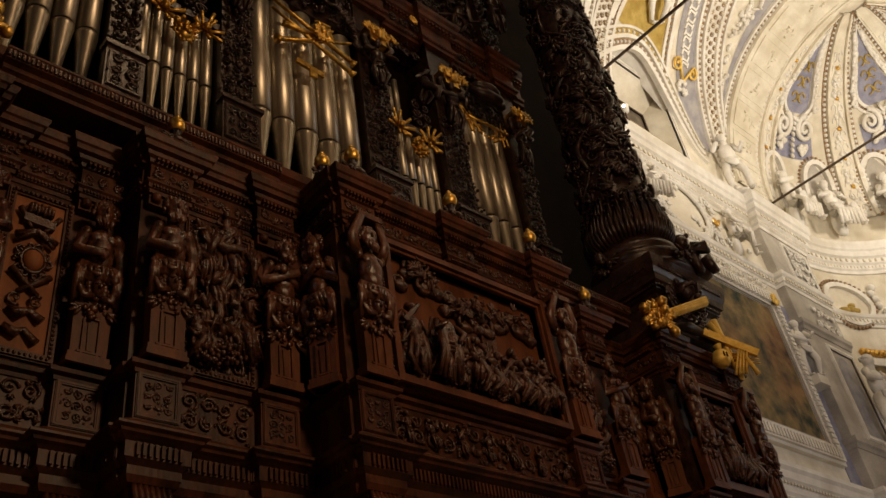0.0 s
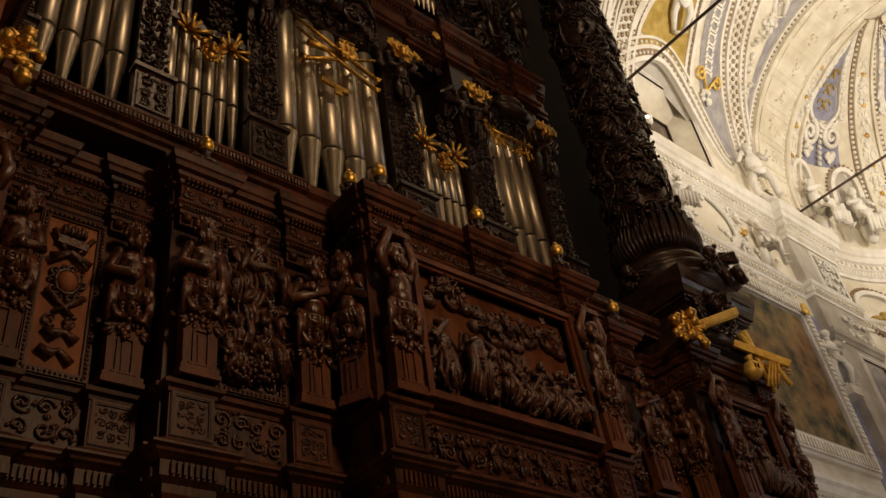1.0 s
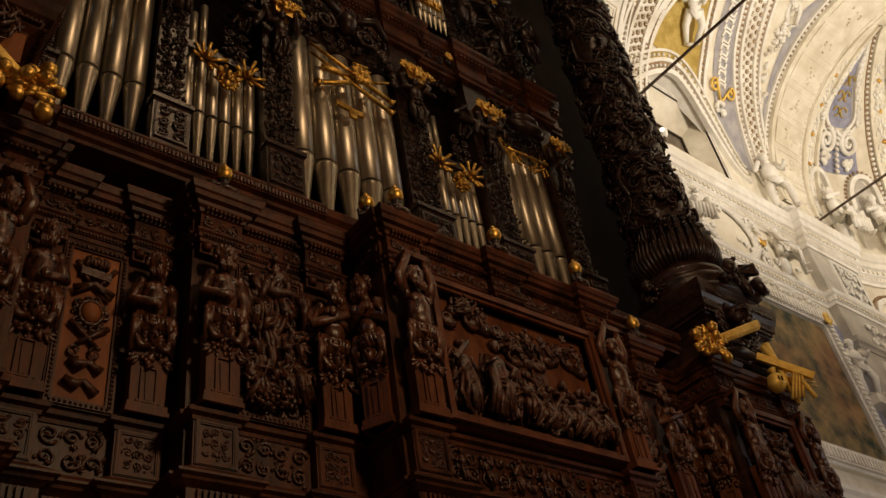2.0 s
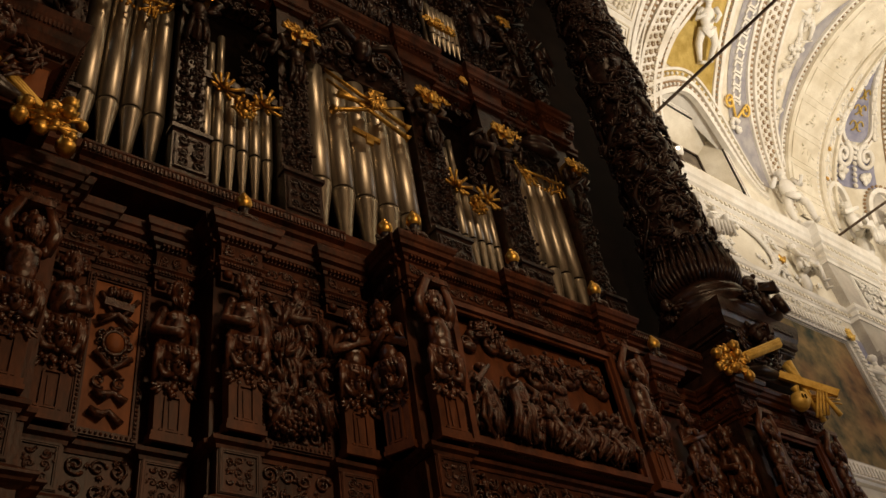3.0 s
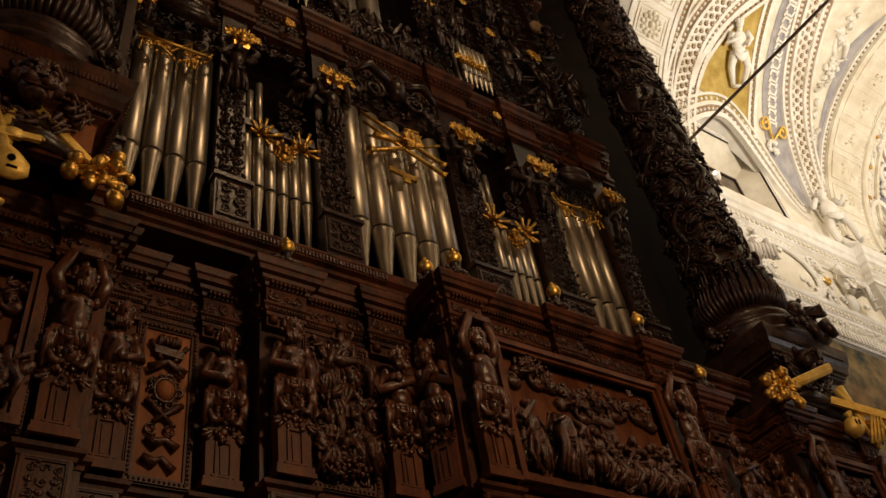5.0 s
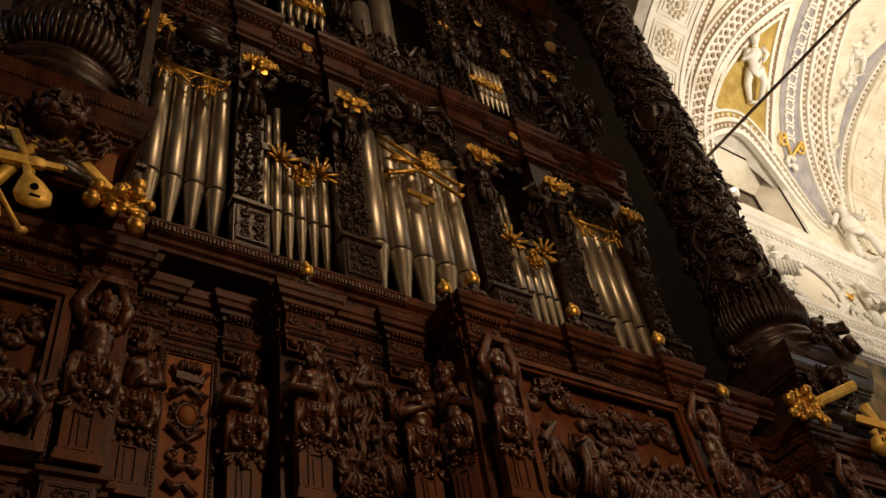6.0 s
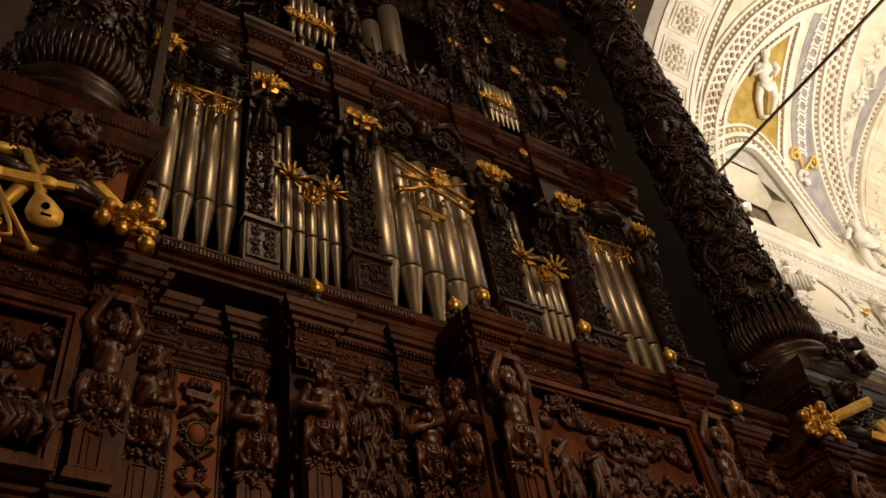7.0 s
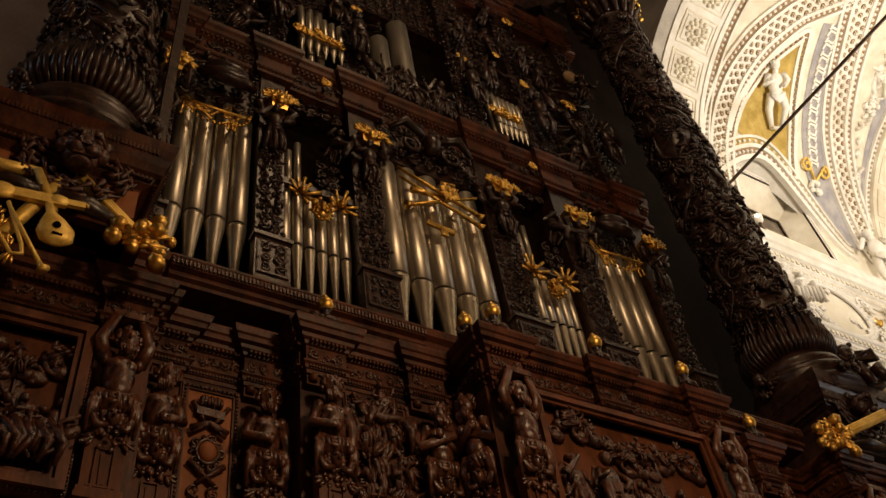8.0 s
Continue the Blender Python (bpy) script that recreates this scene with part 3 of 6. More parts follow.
NAMES = ["carved walnut bay with a big framed scene relief", "carved walnut bay with a reddish panel of trophies", "carved walnut bay with a crowded foliage relief", "projecting carved walnut bay with a deep framed scene relief"]
for k, (x0, x1, y, pil, arms) in enumerate(BAYS):
    rnd = random.Random(40 + k)
    kind = (0, 1, 2, 3, 2, 1, 0)[k]
    o = Matrix.Translation((-(x0 + x1) / 2, -y - .4, -Z_LEDGE))
    bay = thing("gallery_bay", NAMES[kind], "gallery bay", "bays of the organ gallery", ((x0 + x1) / 2, y + .4, Z_LEDGE))
    mb = Mesh(o)
    mb.box((x0, y, 3.63), (x1, 5.25, 6.06))
    # right end bay gets the darker wood, its shade put into the colour
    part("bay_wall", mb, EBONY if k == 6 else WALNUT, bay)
    for c in pil:
        a, b = max(c - .145, x0), min(c + .145, x1)
        mb = Mesh(o)
        mb.box((a, y - .07, 3.98), (b, y, 4.31))
        ped = part("pedestal", mb, WALNUT, bay)
        mb = Mesh(o)
        frame_bars(mb, a + .01, b - .01, 4.00, 4.29, y - .07, .03, .014)
        part("pedestal_frame", mb, WALNUT, ped)
        mb = Mesh(o)
        foliage(mb, a + .05, b - .05, 4.04, 4.25, y - .07, .075, rnd, .3, .6)
        part("pedestal_carving", mb, CARVED, bay, kind="stuff")
        mb = Mesh(o)
        mb.box((a, y - .06, 5.56), (b, y, 5.65))
        for s in (-1, 1):
            mb.lathe((c + s * .1, y - .07, 5.58), [(.03, 0), (.035, .03), (.028, .06)], 10)
        part("impost", mb, WALNUT, bay)
    a, b = pil[0] + .15, pil[1] - .15
    mb = Mesh(o)
    foliage(mb, a + .02, b - .02, 4.01, 4.27, y, .13 if kind == 3 else .12, rnd, .25, .9)
    if kind == 3:
        for i in range(7):
            figurine(mb, (a + .15 + i * (b - a - .3) / 6, y - .02, 4.01), .24, rnd, rnd.uniform(-50, 50))
    part("plinth_frieze", mb, CARVED, bay, "carved frieze of scrolls and small figures", kind="stuff")
    z0, z1 = Z_FOOT + .02, 5.60
    if kind == 3:
        z1, w, out = 5.63, .095, .13
    elif kind == 0:
        w, out = .12, .13
    else:
        w, out = .055, .035
    mb = Mesh(o)
    frame_bars(mb, a, b, z0, z1, y, w, out)
    part("panel_frame", mb, WALNUT if kind in (1, 2) else MOULD, bay, "moulded walnut picture frame")
    mb = Mesh(o)
    if kind in (0, 3):
        beads_round(mb, a + w * .9, b - w * .9, z0 + w * .9, z1 - w * .9, y - out * .55, .011, .032)
        beads_round(mb, a + w * .1, b - w * .1, z0 + w * .1, z1 - w * .1, y - out * .68, .009, .026)
    else:
        beads_round(mb, a + w * .5, b - w * .5, z0 + w * .5, z1 - w * .5, y - out * 1.05, .01, .03)
    part("frame_beading", mb, CARVED, bay, kind="stuff")
    a, b, z0, z1 = a + w, b - w, z0 + w, z1 - w
    mb = Mesh(o)
    mb.box((a, y - .012, z0), (b, y - .004, z1))
    part("panel_field", mb, {1: PANEL, 2: CARVED}.get(kind, SHAFT), bay, "" if kind == 2 else "reddish walnut panel")
    mb = Mesh(o)
    if kind == 1:
        trophy_relief(mb, a, b, z0, z1, y - .01)
        gem = Mesh(o)
        gem.blob(((a + b) / 2, y - .04, z1 - (z1 - z0) * .44), ((b - a) * .2, .035, (z1 - z0) * .07), fine=True)
        part("shield_boss", gem, PANEL, bay, "smooth oval boss")
    elif kind == 2:
        limb_relief(mb, a, b, z0, z1, y - .012, rnd)
    else:
        scene_relief(mb, a, b, z0, z1, y - .012, rnd)
    part("panel_relief", mb, CARVED, bay, "deep carved relief", kind="stuff")
    for c, st in zip(pil, arms):
        mb = Mesh(o @ Matrix.Translation((c, y - .065, Z_FOOT)))
        herm_shaft(mb)
        part("pilaster_shaft", mb, SHAFT, bay, "plain reddish tapered pillar with a sunk tablet")
        h = solo("herm_statue", herm(st, 100 + round(c * 37)), STATUE, {"up": "carved walnut herm with raised arms on a tapered pillar", "cross": "carved walnut bearded herm with folded arms", "down": "carved walnut herm with lowered arms and a mask", "hold": "carved walnut herm holding its drapery and fruit"}[st], "statue", "herms of the gallery")
        h.location = (c, y - .065, Z_FOOT)
for x, y, st in ((3.16, 4.10, "cross"), (7.36, 4.30, "hold")):
    h = solo("herm_statue", herm(st, 7, 1.3, .2), STATUE, "carved walnut herm on the side of a projecting bay", "statue", "herms of the gallery")
    h.matrix_world = Matrix.Translation((x - .02, y, Z_FOOT)) @ rot("Z", -62)
    mb = Mesh(G @ h.matrix_world)
    herm_shaft(mb, 1.3, .2)
    part("pilaster_shaft", mb, SHAFT, gallery, "plain reddish tapered pillar with a sunk tablet")

# ---- gilded egg finials on the cornice ----
egg = thing("finial", "small gilded egg finial on a carved wooden foot", "finial", "gilded finials on the cornice", (2.03, 4.22, Z_TOP))
mb = Mesh()
mb.lathe((0, 0, 0), [(.075, 0), (.08, .025), (.055, .05), (.035, .085), (.03, .12), (.045, .135)], 12)
for i in range(6):
    leaf(mb, (.05 * math.cos(i), .04 * math.sin(i * 1.05) - .01, .05), .08, 60 * i, random.Random(i))
part("foot", mb, EBONY, egg)
mb = Mesh()
mb.lathe((0, 0, .13), [(.018, 0), (.046, .016), (.062, .055), (.058, .095), (.035, .13), (.018, .14), (.023, .152), (.014, .17), (.003, .176)], 16)
part("egg", mb, GOLD, egg, "gilded egg")
for x, y in ((3.11, 3.99), (3.26, 3.81), (4.27, 3.80), (5.24, 3.80), (6.43, 4.17)):
    copy_thing(egg, Matrix.Translation((x, y - .02, Z_TOP)) @ Matrix.Scale(1.0, 4))

# ---- organ case ----
YO = 5.35
case = thing("organ_case", "towering dark carved walnut organ case with gilded ornaments", "organ case", place=(4.25, 5.9, 6.5))
C = Matrix.Translation((-4.25, -5.9, -6.5))
# back boards near black: the unlit gap's shade is put into their colour
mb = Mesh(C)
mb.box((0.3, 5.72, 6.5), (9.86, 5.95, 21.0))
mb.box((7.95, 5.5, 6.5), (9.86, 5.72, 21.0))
part("back_panel", mb, SHADE, case, "wooden back boards coloured near black for shade")
mb = Mesh(C)
mb.box((0.6, 5.3, 3.72), (8.0, 5.72, 7.42))
mb.sweep([(0.6, 5.28), (8.0, 5.28)], [(-.3, 7.25), (.0, 7.25), (.02, 7.3), (.08, 7.33), (.09, 7.42), (.05, 7.45), (-.3, 7.45)])
part("case_base", mb, WALNUT, case)
PILASTERS = ((0.78, .30), (2.00, .30), (3.17, .36), (5.06, .44), (6.30, .42), (7.62, .30))
for i, (x, w) in enumerate(PILASTERS):
    rnd = random.Random(60 + i)
    mb = Mesh(C)
    mb.box((x - w / 2, 5.32, 7.42), (x + w / 2, 5.72, 11.15))
    mb.box((x - w / 2 - .03, 5.22, 7.45), (x + w / 2 + .03, 5.33, 8.02))
    frame_bars(mb, x - w / 2 - .01, x + w / 2 + .01, 7.52, 7.96, 5.22, .04, .02)
    mb.box((x - w / 2 - .05, 5.19, 8.02), (x + w / 2 + .05, 5.33, 8.07))
    pil = part("pilaster", mb, EBONY, case, "carved pilaster between the pipe fields")
    mb = Mesh(C)
    foliage(mb, x - w / 2, x + w / 2, 7.55, 7.95, 5.215, .12, rnd, .3, .8)
    foliage(mb, x - w / 2, x + w / 2, 8.1, 9.7, 5.32, .13, rnd, .25, 1.6)
    for j in range(10):
        fruit(mb, (x + rnd.uniform(-.1, .1), 5.27, 8.15 + j * .16), .09, 7, rnd)
    figurine(mb, (x, 5.24, 9.45), .85, rnd)
    for s in (-1, 1):
        mb.tube([(x + s * .1, 5.24, 10.05), (x + s * .22, 5.18, 10.2), (x + s * .12, 5.2, 10.32)], [.05, .045, .035], 6)
    part("pilaster_carving", mb, EBONY, pil, "pierced carving of foliage and figures", kind="stuff")
    mb = Mesh(C)
    mb.slab((x + .03, 5.25, 10.47), (w * .72, .17, .04))
    mb.slab((x + .03, 5.24, 10.34), (w * .82, .19, .22), taper=.72)
    mb.blob((x + .03, 5.14, 10.35), (.07, .05, .08))
    for s in (-1, 1):
        mb.scroll((x + .03 + s * w * .36, 5.16, 10.42), .06, 1.2, 0, s, .3)
        leaf(mb, (x + .03 + s * .06, 5.16, 10.31), .13, 90 - s * 30, rnd)
    for j in range(9):
        leaf(mb, (x + .03 + (j - 4) * w * .1, 5.15, 10.33 + .06 * (j % 2)), .14, 90 - (j - 4) * 16 + rnd.uniform(-20, 20), rnd)
    part("capital", mb, GOLD, pil, "gilded bracket capital")
# carved heads of the pipe fields
FIELDS = ((0.96, 1.83, 4), (2.16, 2.98, 6), (3.37, 4.82, 5), (5.31, 6.05, 6), (6.55, 7.45, 4))
for i, (x0, x1, n) in enumerate(FIELDS):
    rnd = random.Random(70 + i)
    c = (x0 + x1) / 2
    mb = Mesh(C)
    if i == 2:
        for k in range(24):
            a = math.pi * k / 23
            leaf(mb, (c + math.cos(a) * .62, 5.3, 10.12 + math.sin(a) * .5), .2, math.degrees(a) + rnd.uniform(-40, 40), rnd, .03)
        foliage(mb, x0 - .02, x1 + .02, 10.35, 11.1, 5.33, .2, rnd, .3, 1.5)
        mb.blob((c, 5.2, 10.72), (.13, .14, .17), fine=True)
        for s in (-1, 1):
            mb.scroll((c + s * .3, 5.22, 10.62), .16, 1.5, 1.5, s, .2)
            mb.tube([(c + s * .12, 5.16, 10.8), (c + s * .4, 5.12, 10.95), (c + s * .6, 5.18, 10.75)], [.05, .07, .03], 6)
        mb.box((x0 - .05, 5.36, 10.3), (x1 + .05, 5.7, 11.15))
    elif n == 4:
        mb.box((x0 - .1, 5.40, 10.12), (x1 + .1, 5.7, 11.15))
        foliage(mb, x0 - .08, x1 + .08, 10.12, 11.1, 5.38, .2, rnd, .3, 1.5)
        mb.tube([(c - .32, 5.2, 10.42), (c - .1, 5.12, 10.36), (c + .15, 5.12, 10.36), (c + .34, 5.2, 10.42)], [.05, .09, .09, .05], 8)
        mb.blob((c, 5.17, 10.52), (.26, .14, .1), fine=True)
    else:
        mb.box((x0 - .02, 5.36, 9.16), (x1 + .02, 5.7, 9.26))
        mb.box((x0 - .02, 5.50, 10.9), (x1 + .02, 5.7, 11.15))
        foliage(mb, c - .05, c + .25, 9.22, 9.7, 5.33, .14, rnd, .3, 1.3)
        figurine(mb, (c + .12, 5.3, 9.68), .72, rnd, 14)
        mb.tube([(c + .1, 5.2, 9.95), (c + .28, 5.1, 9.86), (c + .2, 5.1, 9.66)], [.06, .055, .04], 6)
        foliage(mb, x0, x1, 10.72, 11.1, 5.45, .16, rnd, .2, 1.2)
    part("field_carving", mb, EBONY, case, "dark carved crest over the pipes", kind="stuff")
    if n == 6:
        mb = Mesh(C)
        for k, top in ((.06, 9.85), (.17, 10.05)):
            mb.lathe((x0 + k + .03, 5.45, 9.26), [(.042, 0), (.042, top - 9.26), (.03, top - 9.25)], 12)
        part("dummy_pipe", mb, TIN, case, "short tin pipe")
# entablatures
ent = [(0.4, 5.37)]
for x, w in PILASTERS:
    ent += [(x - w / 2 - .06, 5.37), (x - w / 2 - .06, 5.28), (x + w / 2 + .06, 5.28), (x + w / 2 + .06, 5.37)]
ent.append((8.1, 5.37))
for z, nm in ((11.0, "entablature"), (16.1, "crown_cornice")):
    mb = Mesh(C)
    mb.sweep(ent, [(-.4, z), (.02, z), (.02, z + .07), (.05, z + .09), (.05, z + .14), (.01, z + .16), (.01, z + .38), (.05, z + .40), (.05, z + .45), (.10, z + .48), (.10, z + .56), (.13, z + .60), (.14, z + .66), (-.4, z + .66)])
    e = part(nm, mb, WALNUT, case, "moulded entablature")
    mb = Mesh(C)
    mb.along(ent, .065, z + .425, .06, (.03, .04, .04))
    mb.along(ent, .03, z + .08, .05, (.02, .03, .025))
    part("dentil_band", mb, WALNUT, e, kind="stuff")
    mb = Mesh(C)
    for i in range(34):
        mb.scroll((0.6 + i * .215, 5.33, z + .27), .08, 1.3, i, 1 if i % 2 else -1, .2)
        leaf(mb, (0.7 + i * .215, 5.33, z + .27), .1, i * 77, random.Random(i))
    part("frieze_carving", mb, EBONY, e, kind="stuff")
# canopy boards over the case, with a gilded corbel
mb = Mesh(C)
mb.box((0.4, 5.0, 18.35), (9.8, 5.72, 18.6))
mb.sweep([(0.4, 5.02), (9.8, 5.02)], [(-.1, 18.25), (.0, 18.25), (.03, 18.32), (.08, 18.36), (.10, 18.46), (.14, 18.5), (.14, 18.62), (-.1, 18.62)])
can = part("canopy", mb, EBONY, case, "dark boarded canopy")
mb = Mesh(C)
rnd = random.Random(88)
for j in range(9):
    leaf(mb, (8.66 + rnd.uniform(-.1, .1), 5.16, 18.0 + j * .035), .2, rnd.uniform(200, 340), rnd, .03)
mb.scroll((8.58, 5.14, 18.22), .12, 1.4, 0, 1, .26)
mb.scroll((8.74, 5.14, 18.10), .10, 1.4, 2, -1, .26)
part("corbel", mb, GOLD, can, "gilded scrolled corbel")
# upper storey
rnd = random.Random(90)
for i, (x, w) in enumerate(PILASTERS):
    mb = Mesh(C)
    mb.box((x - w / 2, 5.34, 11.74), (x + w / 2, 5.72, 16.1))
    pil = part("upper_pilaster", mb, EBONY, case)
    mb = Mesh(C)
    foliage(mb, x - w / 2 - .05, x + w / 2 + .05, 11.8, 15.9, 5.33, .17, rnd, .25, 1.8)
    figurine(mb, (x, 5.15, 12.2), 1.1, rnd)
    figurine(mb, (x - .1, 5.15, 13.9), .9, rnd, 10)
    part("pilaster_carving", mb, EBONY, pil, kind="stuff")
for i, (x0, x1, n) in enumerate(FIELDS):
    mb = Mesh(C)
    z0 = 13.2 if i in (1, 3) else 11.8 if i in (0, 4) else 14.4
    mb.box((x0 - .05, 5.5, z0), (x1 + .05, 5.72, 16.1))
    foliage(mb, x0 - .05, x1 + .05, z0, 15.9, 5.49, .2, rnd, .25, 1.8)
    for j in range(3):
        figurine(mb, (rnd.uniform(x0, x1), 5.32, 11.78 if i == 2 else z0 + j * 1.1), .9, rnd, rnd.uniform(-25, 25))
    if i in (0, 4):
        for j in range(8):
            a = rnd.uniform(x0, x1)
            mb.tube([(a - .25, 5.3, 12.0 + j * .3), (a + .25, 5.25, 12.3 + j * .28)], [.018, .03], 6)
    if i == 2:
        for s in range(12):
            figurine(mb, (x0 + .1 + s * .105, 5.3, 11.76), rnd.uniform(.4, .8), rnd, rnd.uniform(-30, 30))
    part("upper_carving", mb, EBONY, case, "dense dark carving of figures and foliage", kind="stuff")
for x, z, r in ((2.65, 11.22, .1), (5.82, 11.25, .1), (3.21, 13.61, .12), (5.03, 13.6, .13), (5.80, 14.24, .1), (6.23, 13.63, .13), (7.09, 13.55, .2), (0.88, 10.56, .13), (6.35, 15.8, .16)):
    mb = Mesh(C)
    mb.blob((x, 5.22, z), (r * .3, r * .3, r * .3))
    for j in range(9):
        leaf(mb, (x, 5.24, z), r * rnd.uniform(.7, 1.0), j * 40, rnd, .03)
    part("rosette", mb, GOLD, case, "gilded rosette")
mb = Mesh(C)
mb.blob((7.52, 5.24, 14.8), (.14, .09, .16), fine=True)
part("medallion", mb, RUST, case, "ruddy round medallion")

# ---- pipes ----


def organ_pipe(r, foot, body):
    """A tin pipe on its foot; the mouth is at z = 0 of the thing, the foot below."""
    p = thing("organ_pipe", "tall tin organ pipe with a tapered foot and dark mouth", "organ pipe", "pipes of the organ front")
    mb = Mesh()
    mb.lathe((0, 0, 0), [(r * .20, -foot), (r * .25, -foot + .02), (r * .62, -foot * .48), (r * .95, -.09), (r, -.05), (r, -.016), (r * .9, -.015)], 24)
    part("foot", mb, TIN, p)
    mb = Mesh()
    mb.lathe((0, 0, 0), [(r * .9, .015), (r, .016), (r, body - .01), (r * .96, body), (r * .9, body - .005)], 24)
    part("body", mb, TIN, p)
    # ring inside the gap, its near-black colour giving the slit its shade
    mb = Mesh()
    mb.lathe((0, 0, 0), [(r * .86, -.03), (r * .86, .03)], 16)
    part("mouth", mb, SHADE, p, "near-black ring for the shaded mouth slit")
    return p


for x0, x1, n in FIELDS:
    step = (x1 - x0) / n
    if n == 6:
        first = organ_pipe(step * .47, .92, .9)
        zs = [8.34] * 6 if x0 < 4 else [8.41] * 6
    elif n == 5:
        first = organ_pipe(step * .495, .92, 1.95)
        zs = [8.33, 8.33, 8.32, 8.32, 8.31]
    else:
        first = organ_pipe(step * .48, .88, 1.95)
        zs = [8.31, 8.32, 8.325, 8.33] if x0 < 4 else [8.41, 8.40, 8.40, 8.39]
    for i in range(n):
        m = Matrix.Translation((x0 + step * (i + .5), YO + .14, zs[i])) @ rot("Z", (i * 67 + n * 31) % 26 - 13 - 28)
        if i:
            copy_thing(first, m)
        else:
            first.matrix_world = m
up = organ_pipe(.048, .3, .7)
up.matrix_world = Matrix.Translation((2.37, 5.3, 12.25))
for x, z in [(2.37 + .115 * i, 12.27 - .0 * i) for i in range(1, 6)] + [(5.52 + .09 * i, 12.22) for i in range(6)]:
    copy_thing(up, Matrix.Translation((x, 5.3, z)))
tall = organ_pipe(.052, .3, 1.25)
tall.matrix_world = Matrix.Translation((2.42, 5.42, 12.1))
for x in (2.56, 2.7, 5.52, 5.62):
    copy_thing(tall, Matrix.Translation((x, 5.42, 12.1)))
for x, z, r in ((3.70, 13.5, .155), (4.07, 14.2, .185)):
    p = thing("wooden_pipe", "thick grey round-topped organ pipe behind carvings", "organ pipe", place=(x, 5.5, 11.74))
    mb = Mesh()
    mb.lathe((0, 0, 0), [(r, 0), (r, z - 11.74 - r * .3), (r * .9, z - 11.74 - r * .1), (r * .5, z - 11.74), (.01, z - 11.72)], 20)
    part("body", mb, DULL, p, "dull grey cylinder")

# ---- gilded trophies ----


def stick(mb, a, b, r0, r1, bell=0.0):
    mb.tube([a, [(p + q) / 2 for p, q in zip(a, b)], b], [r0, (r0 + r1) / 2, r1], 8)
    if bell:
        d = np.array(b) - np.array(a)
        d /= np.linalg.norm(d)
        e = np.array(b) + d * bell * 1.4
        mb.tube([b, (np.array(b) + e) / 2, e], [r1, r1 * 1.2, bell], 10)


t = thing("trumpet_trophy", "gilded trophy of crossed trumpets tied with a ribbon", "ornament", place=(4.17, 5.24, 9.70))
for a, b, r0, r1, bell in (((-.62, 0, .34), (.42, -.05, -.12), .022, .03, .05), ((.48, -.02, .26), (-.50, -.03, -.34), .02, .03, .06), ((-.62, -.02, .14), (.40, -.04, -.30), .018, .03, .05), ((-.5, -.06, -.1), (.15, -.02, .05), .04, .02, 0), ((-.05, -.05, .28), (.16, -.05, .30), .012, .02, 0)):
    mb = Mesh()
    stick(mb, a, b, r0, r1, bell)
    part("trumpet", mb, GOLD, t)
mb = Mesh()
for j in range(9):
    leaf(mb, (0, -.08, 0), .17, j * 40, random.Random(j), .03)
mb.blob((0, -.12, 0), (.07, .06, .07))
part("knot", mb, GOLD, t)
mb = Mesh()
mb.slab((-.17, -.05, -.62), (.36, .03, .075), rot("Y", 6))
mb.slab((-.14, -.06, -.69), (.09, .03, .14))
part("ribbon", mb, GOLD, t)
for x, z, s in ((2.32, 8.94, 1.0), (2.77, 8.93, 1.0), (5.31, 8.98, 1.0), (5.80, 8.98, 1.0)):
    rnd = random.Random(int(x * 10))
    t = thing("sheaf_trophy", "gilded star-like bundle of reeds and sticks", "ornament", "gilded bundles on the pipes", (x, 5.27, z))
    for j in range(9):
        a = radians(j * 40 + rnd.uniform(-12, 12))
        ln = rnd.uniform(.16, .27)
        mb = Mesh()
        stick(mb, (math.cos(a) * .02, 0, math.sin(a) * .02), (math.cos(a) * ln * .8, -.06, math.sin(a) * ln), .012, .022)
        part("reed", mb, GOLD, t)
    mb = Mesh()
    mb.blob((0, -.05, 0), (.05, .05, .05))
    part("knot", mb, GOLD, t)
for x, z in ((2.535, 8.70), (5.565, 8.72)):
    rnd = random.Random(int(x * 10))
    mb = Mesh()
    mb.blob((0, -.04, 0), (.085, .07, .11), fine=True)
    fruit(mb, (0, -.04, .02), .13, 16, rnd)
    for j in range(8):
        leaf(mb, (0, -.02, 0), .15, j * 45, rnd)
    solo("mask_ornament", mb, GOLD, "gilded mask with leaves hanging before the pipes", "ornament", "gilded masks").location = (x, 5.27, z)
for x, z in ((1.29, 9.74), (6.89, 9.80)):
    rnd = random.Random(int(x * 10))
    t = thing("garland_trophy", "gilded garland of staves, ribbons and tassels", "ornament", "gilded garlands", (x, 5.27, z))
    for j in range(13):
        mb = Mesh()
        s = -1 if j % 2 else 1
        stick(mb, (s * rnd.uniform(.2, .46), 0, rnd.uniform(.05, .36)), (s * rnd.uniform(-.05, .4), -.05, rnd.uniform(-.24, .0)), .009, .016)
        part("stave", mb, GOLD, t)
    mb = Mesh()
    stick(mb, (-.36, -.08, 0), (.36, -.08, .05), .016, .02, .025)
    part("flute", mb, GOLD, t)
    mb = Mesh()
    for j in range(22):
        a = math.pi * j / 21
        mb.blob((-.42 * math.cos(a), -.03, .18 - .33 * math.sin(a)), (.02, .02, .024))
    for j in range(6):
        leaf(mb, (rnd.uniform(-.3, .3), -.03, rnd.uniform(-.16, .05)), .1, rnd.uniform(0, 360), rnd)
    part("swag", mb, GOLD, t)
